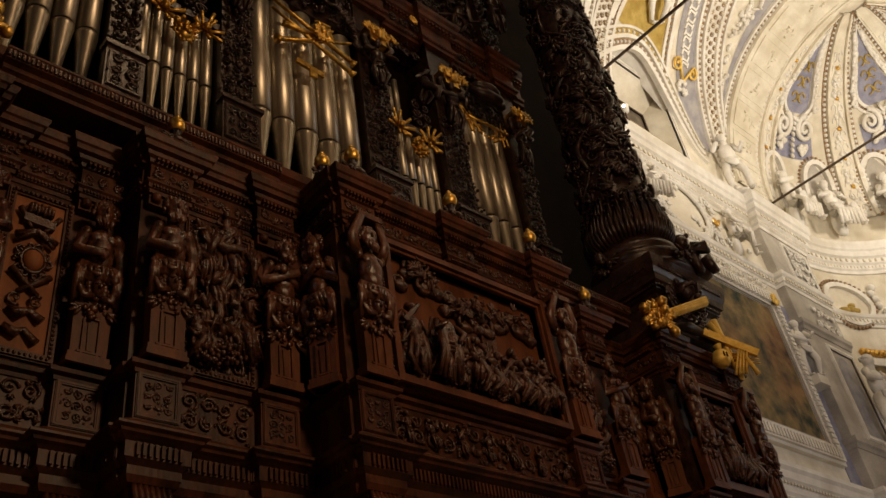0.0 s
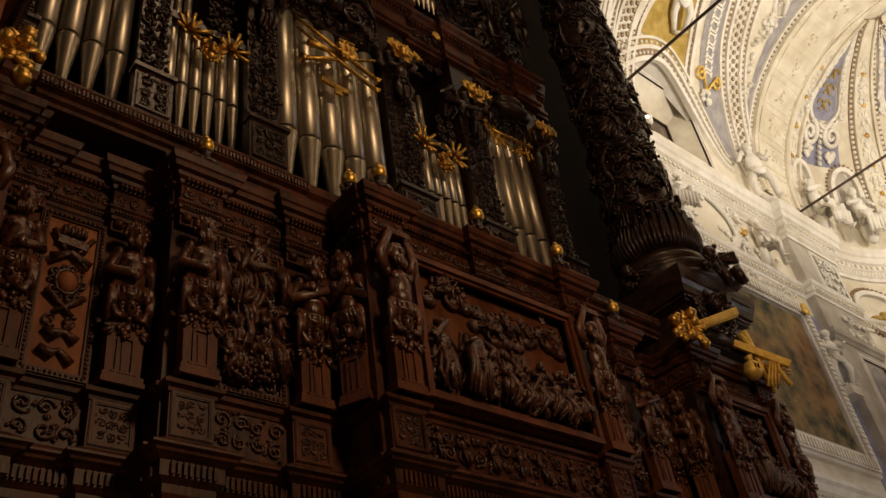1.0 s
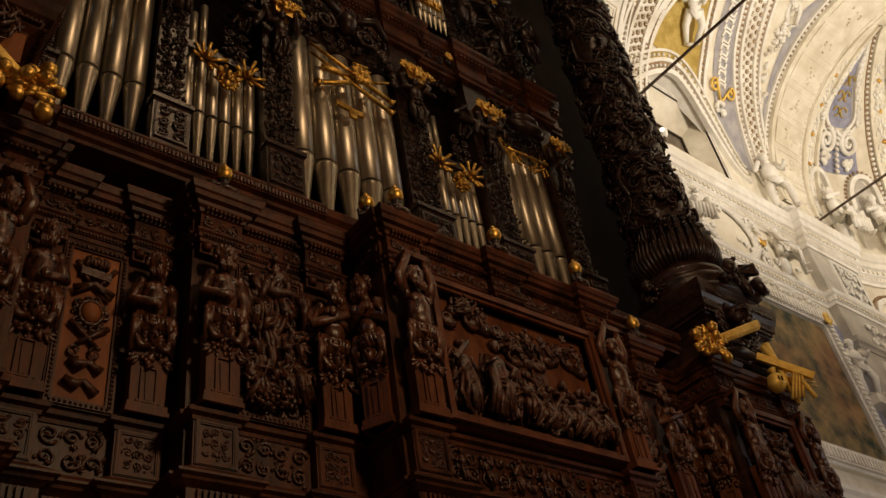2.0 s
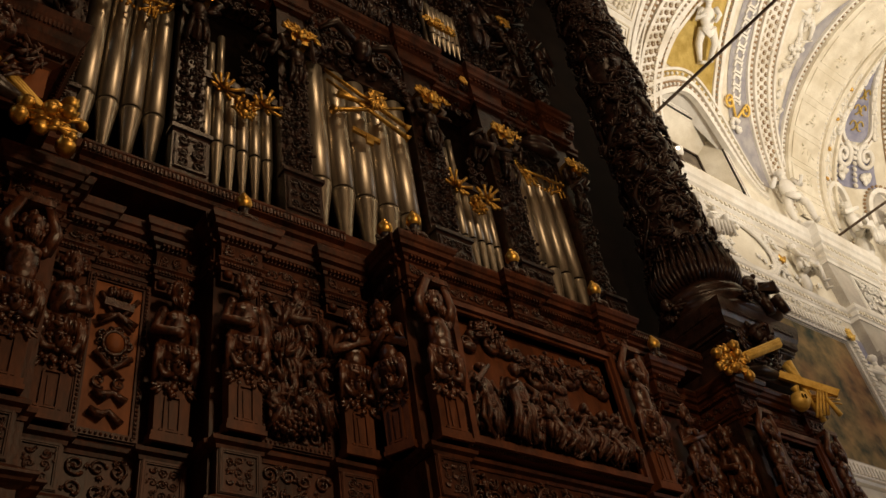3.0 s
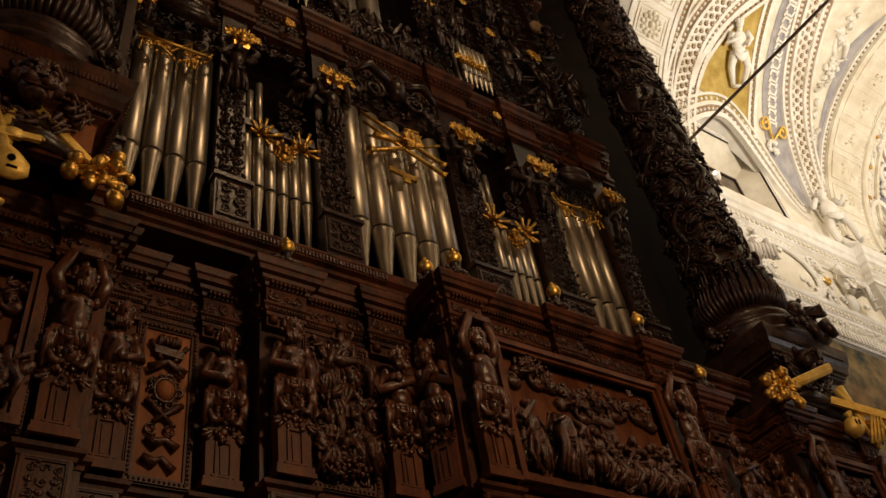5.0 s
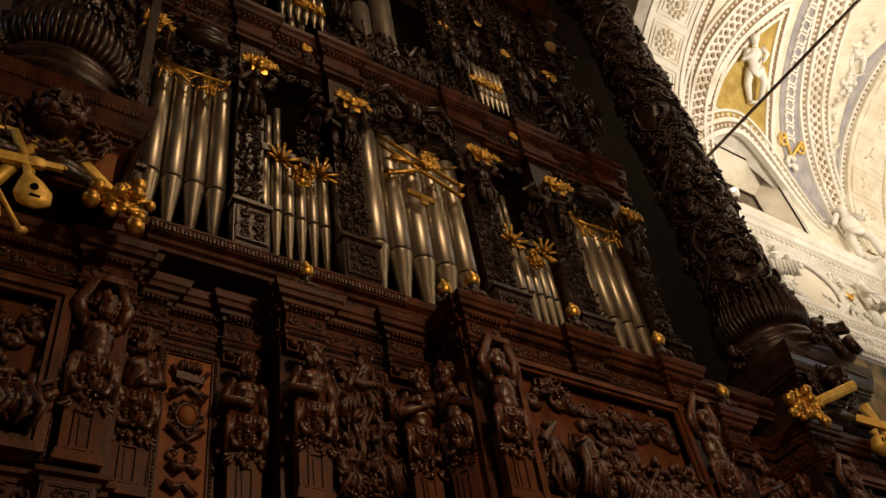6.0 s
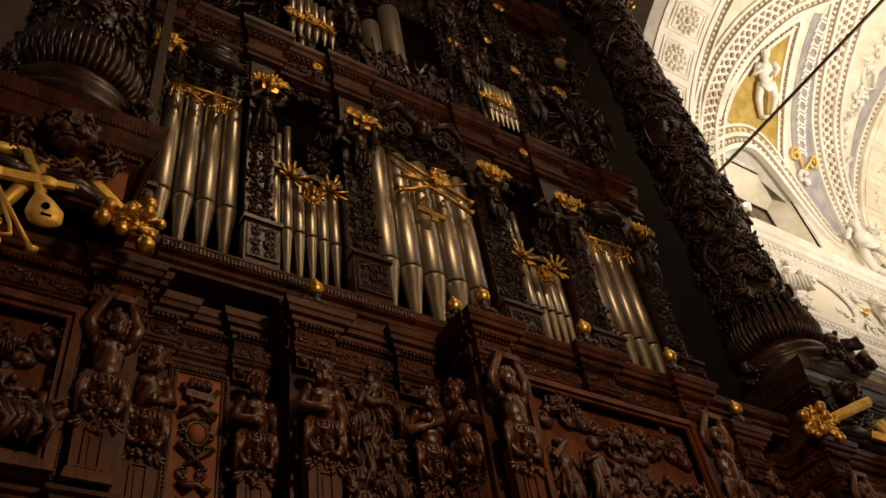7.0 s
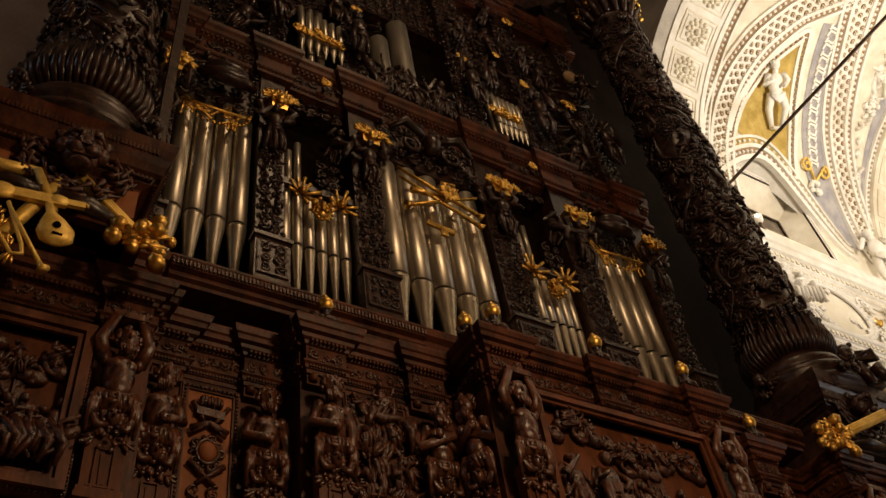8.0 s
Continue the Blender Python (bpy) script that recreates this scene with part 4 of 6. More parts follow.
for x, z, w in ((2.60, 12.36, .66), (5.64, 12.42, .46)):
    rnd = random.Random(int(x * 10))
    mb = Mesh()
    for j in range(12):
        mb.scroll(((j / 11 - .5) * w, 0, (.14 if j in (5, 6) else .03) + rnd.uniform(-.03, .03)), .07, 1.2, j, 1 if j % 2 else -1, .28)
        leaf(mb, ((j / 11 - .5) * w, -.01, 0), .13, rnd.uniform(0, 360), rnd)
    mb.slab((0, 0, -.04), (w, .04, .05))
    solo("crest_ornament", mb, GOLD, "gilded scroll crest across the small pipes", "ornament", "gilded crests").location = (x, 5.24, z)

# ---- giant columns on their pedestals ----


def column(x):
    rnd = random.Random(5)
    col = thing("twisted_column", "giant dark column carved with climbing vines and grapes", "column", "columns flanking the organ", (x, 4.45, 7.12))
    mb = Mesh()
    mb.lathe((0, 0, 0), [(.62, 0), (.62, .07), (.56, .10), (.60, .15), (.61, .22), (.56, .28), (.50, .30), (.53, .35), (.52, .42), (.47, .46), (.45, .56)], 44)
    base = part("base", mb, EBONY, col, "round moulded base")
    mb = Mesh()
    for k in range(4):
        a = math.pi / 4 + k * math.pi / 2
        mb.m = Matrix.Translation((math.cos(a) * .66, math.sin(a) * .66, .02)) @ rot("Z", math.degrees(a) + 90)
        fruit(mb, (0, 0, .10), .13, 8, rnd)
        mb.blob((0, -.02, .24), (.075, .08, .09))
        for j in range(5):
            leaf(mb, (rnd.uniform(-.1, .1), .02, .1 + rnd.uniform(-.06, .1)), .17, rnd.uniform(0, 360), rnd)
    mb.m = Matrix()
    part("corner_carving", mb, EBONY, base, "carved heads and leaves at the corners", kind="stuff")
    mb = Mesh()
    for k in range(58):
        a = 2 * math.pi * k / 58
        for ring, (r0, z0, r1, z1, r2, z2, w) in enumerate(((.43, .50, .55, .74, .50, 1.02, .030), (.42, .66, .51, .90, .46, 1.20, .028))):
            b = a + ring * math.pi / 58
            sw = .05 * math.sin(3 * k)
            e = rnd.uniform(-.04, .05)
            mb.tube([(math.cos(b + u) * r, math.sin(b + u) * r, z) for r, z, u in ((r0, z0, 0), ((r0 + r1) / 2 + .035, (z0 + z1) / 2, 0), (r1, z1, sw * .4), (r2, z2 + e, sw), (r2 + .05, z2 + e - .04, sw * 1.3))], [w * .8, w * 1.15, w * 1.1, w * .85, w * .6], 6)
    # collar takes the near-black wood so its colour holds the base's shade
    part("leaf_collar", mb, EBONY, col, "curling acanthus collar", kind="stuff")
    mb = Mesh()

    def shaft(u, v):
        a, z = u * 2 * math.pi, .9 + v * 7.75
        r = .40 - .05 * v
        p = (math.cos(a) * r * 5, math.sin(a) * r * 5, z * 5)
        r += .018 * noise.noise(p) + .016 * abs(noise.noise((p[0] * 2.3, p[1] * 2.3, p[2] * 2.3))) + .010 * math.sin(3 * a + z * 5)
        return (math.cos(a) * r, math.sin(a) * r, z)
    mb.grid(shaft, 56, 260)
    sh = part("shaft", mb, EBONY, col)
    mb = Mesh()
    for s in range(3):
        for hand in (1, -1):
            pts, rad = [], []
            for i in range(150):
                z = .95 + i * 7.65 / 149
                a = s * 2.1 + hand * (z * 1.25) + .35 * math.sin(z * 5 + s)
                r = .425 - .05 * (z - 1.15) / 7.9 + .025 * math.sin(z * 9 + s * 2 + hand)
                pts.append((math.cos(a) * r, math.sin(a) * r, z))
                rad.append(.032 + .011 * math.sin(z * 7 + s))
            mb.tube(pts, rad, 6)
    for i in range(860):
        z, a = rnd.uniform(1.1, 8.5), rnd.uniform(0, 6.28)
        r = .425 - .05 * (z - 1.15) / 7.9
        mb.m = Matrix.Translation((math.cos(a) * r, math.sin(a) * r, z)) @ rot("Z", math.degrees(a) + 90)
        if i % 3 == 0:
            fruit(mb, (0, .02, 0), .085, 9, rnd)
        elif i % 3 == 1:
            leaf(mb, (0, 0, 0), rnd.uniform(.17, .27), rnd.uniform(0, 360), rnd, .015)
        else:
            mb.scroll((0, 0, 0), rnd.uniform(.08, .14), 1.3, rnd.uniform(0, 6), rnd.choice((-1, 1)), .17)
    mb.m = Matrix()
    part("vine", mb, EBONY, sh, "climbing vine with grapes and leaves")
    mb = Mesh()
    mb.lathe((0, 0, 8.55), [(.40, 0), (.42, .05), (.38, .1), (.42, .5), (.62, .85), (.66, .9), (.66, 1.0)], 24)
    for k in range(16):
        a = 2 * math.pi * k / 16
        for z0, zr in ((8.65, .35), (8.9, .4)):
            mb.tube([(math.cos(a) * .4, math.sin(a) * .4, z0), (math.cos(a) * .5, math.sin(a) * .5, z0 + zr * .7), (math.cos(a) * .62, math.sin(a) * .62, z0 + zr)], [.06, .07, .03], 6)
    part("capital", mb, EBONY, col)
    mb = Mesh()
    for k in range(10):
        a = 2 * math.pi * k / 10
        fruit(mb, (math.cos(a) * .56, math.sin(a) * .56, 9.12), .17, 9, rnd)
    part("capital_fruit", mb, GOLD, col, "gilded fruit of the capital")
    return col


left_col = column(0.05)
copy_thing(left_col, Matrix.Translation((8.20, 4.45, 7.12)) @ rot("Z", 40))


def mask(mb, c, s, rnd):
    """A carved lion mask with its mane, facing -y."""
    x, y, z = c
    mb.blob((x, y - s * .3, z + s * .12), (s * .58, s * .45, s * .55), fine=True)
    mb.blob((x, y - s * .42, z - s * .42), (s * .42, s * .4, s * .34), fine=True)
    mb.slab((x, y - s * .74, z + s * .02), (s * .26, s * .2, s * .62), rot("X", 12), taper=1.35)
    mb.slab((x, y - s * .90, z - s * .26), (s * .36, s * .14, s * .14), rot("X", 20), taper=.7)
    mb.slab((x, y - s * .70, z - s * .60), (s * .46, s * .2, s * .05))
    mb.blob((x, y - s * .6, z - s * .74), (s * .26, s * .22, s * .13), fine=True)
    for k in (-1, 1):
        mb.blob((x + k * s * .22, y - s * .78, z - s * .42), (s * .22, s * .17, s * .16), fine=True)
        mb.blob((x + k * s * .45, y - s * .45, z - s * .12), (s * .2, s * .22, s * .24), fine=True)
        mb.blob((x + k * s * .27, y - s * .66, z + s * .14), (s * .13, s * .1, s * .07))
        mb.tube([(x + k * s * .06, y - s * .76, z + s * .26), (x + k * s * .28, y - s * .76, z + s * .33), (x + k * s * .52, y - s * .52, z + s * .16)], [s * .08, s * .1, s * .05], 7)
        mb.blob((x + k * s * .55, y - s * .25, z + s * .55), (s * .16, s * .12, s * .2), rot("Y", k * 30))
    for ring, (q, n, ln) in enumerate(((.74, 17, .34), (.92, 21, .40), (1.12, 25, .38))):
        for i in range(n):
            a = 2 * math.pi * (i + ring * .4) / n
            d, e = (math.cos(a), math.sin(a)), a + rnd.choice((-1, 1)) * .35
            mb.tube([(x + d[0] * s * q, y - s * (.06 - .05 * ring), z + d[1] * s * q), (x + d[0] * s * (q + ln * .5), y - s * (.14 - .05 * ring), z + d[1] * s * (q + ln * .5)), (x + math.cos(e) * s * (q + ln), y - s * .12, z + math.sin(e) * s * (q + ln))], [s * .06, s * .085, s * .03], 6)


def pedestal(x, side):
    rnd = random.Random(int(x * 9) + 3)
    # right pedestal, panels and mask: same walnut, darkened in colour to imitate shade
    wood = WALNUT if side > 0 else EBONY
    y0, zt = 3.88, 7.12
    p = thing("column_pedestal", "heavy dark walnut pedestal block with moulded top and lion mask" if side > 0 else "heavy walnut pedestal block, coloured darker for shade, with moulded top and lion mask", "pedestal", "pedestals of the columns", (x, 4.45, 6.24))
    o = Matrix.Translation((-x, -4.45, -6.24))
    loop = [(x - .62, 5.25), (x - .62, y0 + .14), (x + .62, y0 + .14), (x + .62, 5.25)]
    mb = Mesh(o)
    mb.box((x - .55, y0 + .22, 6.22), (x + .55, 5.3, 6.85))
    mb.sweep([(x - .6, 5.25), (x - .6, y0 + .2), (x + .6, y0 + .2), (x + .6, 5.25)], [(-.2, 6.22), (.05, 6.22), (.04, 6.3), (-.03, 6.36), (-.06, 6.42), (-.2, 6.42)])
    part("dado", mb, wood, p)
    mb = Mesh(o)
    mb.sweep(loop, [(-.5, 6.66), (-.06, 6.66), (-.05, 6.72), (.0, 6.75), (.02, 6.80), (.06, 6.82), (.075, 6.9), (.10, 6.95), (.12, 7.04), (.13, zt), (-.5, zt)])
    part("top_moulding", mb, wood, p)
    mb = Mesh(o)
    mb.along(loop, .108, 6.995, .028, (.015, .02, .06))
    mb.along(loop, .03, 6.772, .03, (.018, .03, .03))
    part("dentil_band", mb, wood, p, kind="stuff")
    for s in (-1, 1):
        mb = Mesh(o)
        mb.box((x + s * .42 - .13, y0 + .16, 6.38), (x + s * .42 + .13, y0 + .24, 6.66))
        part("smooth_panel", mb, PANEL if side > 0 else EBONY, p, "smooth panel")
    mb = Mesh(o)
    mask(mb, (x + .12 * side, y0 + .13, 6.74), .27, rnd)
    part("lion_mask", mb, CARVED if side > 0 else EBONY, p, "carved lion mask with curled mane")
    mb = Mesh(o)
    for s in (-1, 1):
        mb.tube([(x + s * .5, y0 + .2, 6.28), (x + s * .25, y0 + .15, 6.34), (x + s * .05, y0 + .1, 6.3)], [.05, .08, .05], 8)
        mb.scroll((x + s * .45, y0 + .2, 6.36), .1, 1.4, 0, s, .25)
    part("volute", mb, EBONY, p)
    return p


pedestal(-0.02, 1)
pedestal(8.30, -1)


def fruit_bunch(x, y, z, dx, dz, seed):
    rnd = random.Random(seed)
    t = thing("fruit_bunch", "gilded bunch of round fruits on a long stalk", "ornament", "gilded fruit bunches", (x, y, z))
    mb = Mesh()
    stick(mb, (0, 0, 0), (dx, -.02, dz), .042, .03)
    for k in range(3):
        stick(mb, (0, -.03, .02 * k), (dx, -.04, dz + .03 * k), .02, .02)
    part("stalk", mb, PALEGOLD, t)
    for i in range(13):
        a, r = i * 2.4, .05 + .016 * i
        s = rnd.uniform(.036, .064)
        mb = Mesh()
        mb.lathe((0, 0, 0), [(s * .12, -s * 1.15), (s * .55, -s * .9), (s * .95, -s * .3), (s, s * .15), (s * .7, s * .75), (s * .2, s), (s * .1, s * 1.2)], 18, 6 if i % 2 else 0, .07)
        q = part("fruit", mb, GOLD, t)
        q.rotation_euler = (rnd.uniform(-.9, .9), rnd.uniform(-.9, .9), 0)
        q.location = (r * math.cos(a), -.04 - rnd.uniform(0, .08), r * math.sin(a) * .8 - (.06 if i % 5 == 0 else 0))
    for i in range(7):
        mb = Mesh()
        leaf(mb, (rnd.uniform(-.1, .1), -.02, rnd.uniform(-.1, .12)), .16, rnd.uniform(0, 360), rnd, .04)
        part("leaf", mb, GOLD, t)
    return t


def instruments(x, y, z, kind):
    """A flat cut-out trophy: crossed staves with instruments or tools before them."""
    t = thing("instrument_trophy", "gilded trophy of crossed staves, fiddle, lute and trumpet" if kind else "gilded trophy of crossed beams, money bag and tools", "ornament", place=(x, y, z))
    mb = Mesh()
    stick(mb, (-.22, 0, -.42) if kind else (.05, 0, -.40), (.06, 0, .34) if kind else (-.04, 0, .36), .045 if kind else .03, .05)
    part("stave", mb, PALEGOLD, t)
    mb = Mesh()
    stick(mb, (-.1, -.03, .32), (.06, -.03, -.02), .035, .03)
    part("stave", mb, PALEGOLD, t)
    if kind:
        mb = Mesh()
        stick(mb, (-.5, 0, .28), (-.08, 0, .33), .045, .045)
        part("stave", mb, PALEGOLD, t)
        mb = Mesh()
        mb.slab((-.08, -.07, .02), (.40, .035, .075), rot("Y", -8))
        mb.blob((-.26, -.07, .0), (.1, .03, .07), rot("Y", -8))
        mb.blob((.07, -.07, .05), (.07, .03, .05), rot("Y", -8))
        mb.slab((.17, -.07, .06), (.12, .03, .05), rot("Y", -8))
        mb.scroll((.22, -.07, .07), .03, 1.0, 0, 1, .3)
        part("fiddle", mb, PALEGOLD, t)
        mb = Mesh()
        mb.tube([(.02, -.09, -.02), (.045, -.095, -.1), (.07, -.1, -.17), (.1, -.1, -.26), (.115, -.1, -.33), (.12, -.1, -.37)], [.025, .03, .075, .115, .1, .03], 12)
        for v in mb.v:
            v[:, 1] = -.09 + (v[:, 1] + .09) * .45
        body = part("lute_body", mb, PALEGOLD, t, "pear-shaped lute body")
        mb = Mesh()
        mb.blob((.095, -.148, -.25), (.025, .012, .03))
        mb.slab((.11, -.14, -.32), (.06, .02, .012))
        part("sound_hole", mb, SHADE, body, "dark sound hole")
        mb = Mesh()
        mb.tube([(-.26, -.06, -.02), (-.3, -.06, -.1), (-.24, -.06, -.3), (-.1, -.06, -.5), (-.04, -.06, -.48), (-.06, -.06, -.4), (-.2, -.06, -.08)], .014, 8)
        stick(mb, (-.2, -.07, -.1), (.06, -.07, -.52), .013, .016, .045)
        part("trumpet", mb, PALEGOLD, t)
        mb = Mesh()
        rr = random.Random(3)
        for j in range(8):
            leaf(mb, (-.24 + .02 * j, -.03, -.2 - .04 * j), .1, rr.uniform(0, 360), rr)
        part("tendril", mb, GOLD, t)
    else:
        mb = Mesh()
        mb.slab((.04, -.07, .02), (.62, .05, .085), rot("Y", 36))
        part("beam", mb, PALEGOLD, t)
        mb = Mesh()
        mb.tube([(-.12, -.09, .0), (-.11, -.09, -.06), (-.12, -.1, -.1), (-.13, -.1, -.2), (-.12, -.1, -.27)], [.05, .025, .08, .11, .06], 12)
        bag = part("money_bag", mb, PALEGOLD, t)
        mb = Mesh()
        mb.slab((-.12, -.21, -.17), (.012, .012, .05))
        mb.slab((-.09, -.205, -.18), (.012, .012, .05))
        part("mark", mb, SHADE, bag)
        for k in range(4):
            mb = Mesh()
            stick(mb, (.10 + k * .03, -.08, -.08), (-.03 + k * .04, -.08, -.38), .013, .016)
            part("tool", mb, PALEGOLD, t)
        for k in range(3):
            mb = Mesh()
            stick(mb, (.02, -.06, -.12 - k * .03), (.28, -.06, -.18 - k * .05), .016, .01)
            part("branch", mb, GOLD, t)
        mb = Mesh()
        stick(mb, (.14, -.1, -.2), (.2, -.1, -.42), .02, .028)
        part("torch", mb, PALEGOLD, t)
    return t


fruit_bunch(0.62, 4.05, 6.17, -.5, .42, 1)
fruit_bunch(7.30, 3.95, 6.15, .72, .26, 2).matrix_world = Matrix.Translation((7.30, 3.95, 6.15)) @ rot("Z", -22)
instruments(-0.02, 4.02, 6.18, True)
instruments(8.50, 3.88, 6.12, False).matrix_world = Matrix.Translation((8.50, 3.88, 6.12)) @ rot("Z", -45)
# dark cherub with a book over the pedestal
mb = Mesh()
rr = random.Random(8)
mb.blob((0, 0, .52), (.085, .09, .1), fine=True)
for i in range(14):
    mb.blob((rr.uniform(-.08, .08), rr.uniform(-.05, .08), .57 + rr.uniform(-.04, .05)), (.03, .03, .03))
mb.blob((.02, 0, .27), (.14, .11, .18), fine=True)
mb.tube([(-.1, -.02, .38), (-.05, -.15, .3), (.12, -.2, .33)], [.05, .045, .03], 7)
mb.tube([(.12, -.02, .38), (.2, -.12, .3), (.16, -.2, .36)], [.05, .045, .03], 7)
mb.slab((.10, -.19, .31), (.17, .03, .11), rot("Y", 12))
mb.tube([(-.06, 0, .14), (.02, -.18, .16), (.04, -.18, .0)], [.08, .07, .045], 7)
mb.tube([(.08, 0, .14), (.16, -.16, .15), (.2, -.14, .0)], [.08, .07, .045], 7)
mb.blob((.04, -.02, .05), (.17, .15, .06))
solo("cherub_statue", mb, EBONY, "dark wooden seated cherub holding a book on the pedestal", "statue").matrix_world = Matrix.Translation((8.60, 4.00, 7.12)) @ rot("Z", -45) @ Matrix.Scale(1.15, 4)
# suspended dark batten beside the shaft
mb = Mesh()
mb.box((.58, 4.1, 7.12), (.66, 4.16, 17.2))
solo("dark_batten", mb, EBONY, "slim dark upright batten beside the column", "batten")


# ---- the church round the organ ----
YC, ZS, RB = 2.1, 14.2, 3.95
XL0, XL1, XR0, XR1 = 10.2, 11.5, 16.9, 18.5


def slab_wall(name, boxes, mat, label):
    mb = Mesh()
    for lo, hi in boxes:
        mb.box(lo, hi)
    return solo(name, mb, mat, label, "wall", kind="structure")


mb = Mesh()
mb.box((-8.4, -2.3, -.2), (24, 6.5, 0))
solo("floor", mb, FLOOR, "polished marble church floor", "floor", kind="structure")
slab_wall("wall_north", [((-8.4, 6.0, 0), (9.9, 6.5, 24))], PLASTER, "pinkish plastered church wall behind the organ")
slab_wall("wall_choir", [((9.9, 6.0, 0), (18.5, 6.6, 13.12)), ((9.9, 6.0, 13.12), (12.0, 6.6, 18.2)), ((14.6, 6.0, 13.12), (18.5, 6.6, 18.2)), ((12.0, 6.0, 15.85), (14.6, 6.6, 18.2)), ((12.0, 6.0, 13.12), (14.6, 6.6, 13.9))], CREAM, "cream stuccoed choir wall")
slab_wall("wall_south", [((-8.4, -2.3, 0), (18.5, -1.8, 24))], PLASTER, "plastered wall facing the organ")
# the opening in this unseen wall is made up for the west fill lamp
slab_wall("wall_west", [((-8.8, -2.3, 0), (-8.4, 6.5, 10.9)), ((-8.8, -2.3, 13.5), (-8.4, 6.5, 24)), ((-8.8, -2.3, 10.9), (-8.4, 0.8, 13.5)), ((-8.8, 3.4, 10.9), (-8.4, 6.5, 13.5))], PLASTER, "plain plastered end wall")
slab_wall("ceiling", [((-8.8, -2.3, 24), (10.2, 6.5, 24.3))], CREAM, "plain high ceiling of the crossing")
# wall over the arch into the choir
mb = Mesh()
for x, flip in ((9.9, 1), (10.2, -1)):
    v, f = [], []
    for i in range(33):
        a = math.pi * i / 32
        y, z = YC + 3.84 * math.cos(a), ZS + 3.84 * math.sin(a)
        v += [(x, y, z), (x, YC + (4.4 * math.cos(a) if abs(math.cos(a)) > .01 else 0), 24)]
    f = [(2 * i, 2 * i + 2, 2 * i + 3, 2 * i + 1) for i in range(32)]
    mb.add(v, f, False)
ring = [(x, YC + 3.84 * math.cos(math.pi * i / 32), ZS + 3.84 * math.sin(math.pi * i / 32)) for i in range(33) for x in (9.9, 10.21)]
mb.add(ring, [(2 * i, 2 * i + 1, 2 * i + 3, 2 * i + 2) for i in range(32)], False)
solo("wall_arch", mb, STONE, "grey-brown wall over the choir arch", "wall", kind="structure")


def on_barrel(x, s, off=0.0):
    """A point of the choir vault: x along it, s metres up its curve from the north springing."""
    a = s / RB
    return (x, YC + (RB - off) * math.cos(a), ZS + (RB - off) * math.sin(a))


def lunette_z(x):
    k = (x - 13.3) / 2.45
    return 13.12 + 2.95 * (1 - abs(k) ** 1.5) ** .65 if abs(k) < 1 else 0


def soffit(mb, x0, x1, r, thick=.12):
    def row(x, q):
        return [(x, YC + q * math.cos(math.pi * i / 48), ZS + q * math.sin(math.pi * i / 48)) for i in range(49)]
    a, b, c, d = row(x0, r), row(x1, r), row(x0, r + thick), row(x1, r + thick)
    v = a + b + c + d
    f = []
    for i in range(48):
        f += [(i, i + 1, 50 + i, 49 + i), (i, 98 + i, 99 + i, i + 1), (49 + i, 50 + i, 148 + i, 147 + i)]
    mb.add(v, f, False)


vault = thing("vault", "barrel vault with cream stucco ribs, coloured grounds and gilding", "vault", place=(14.2, 2.1, 18.1), kind="structure")
V = Matrix.Translation((-14.2, -2.1, -18.1))
mb = Mesh(V)
for i in range(88):
    xs = [XL1 + (XR0 - XL1) * (i + k) / 88 for k in (0, 1)]
    cols = []
    for x in xs:
        z = lunette_z(x)
        s0 = RB * math.asin((z - ZS) / RB) if z > ZS else 0.0
        cols.append([on_barrel(x, s0 + (RB * math.pi - s0) * j / 60) for j in range(61)])
    mb.add(cols[0] + cols[1], [(j, j + 1, 62 + j, 61 + j) for j in range(60)])
part("vault_shell", mb, CREAM, vault)
mb = Mesh(V)


def lunette(u, v):
    a = math.pi * u
    x = 13.3 + 2.449 * math.cos(a)
    z = lunette_z(x)
    yb = YC + math.sqrt(max(0, RB * RB - max(0, z - ZS) ** 2))
    return (x, min(yb, 6.0) * (1 - v) + 6.05 * v, z)


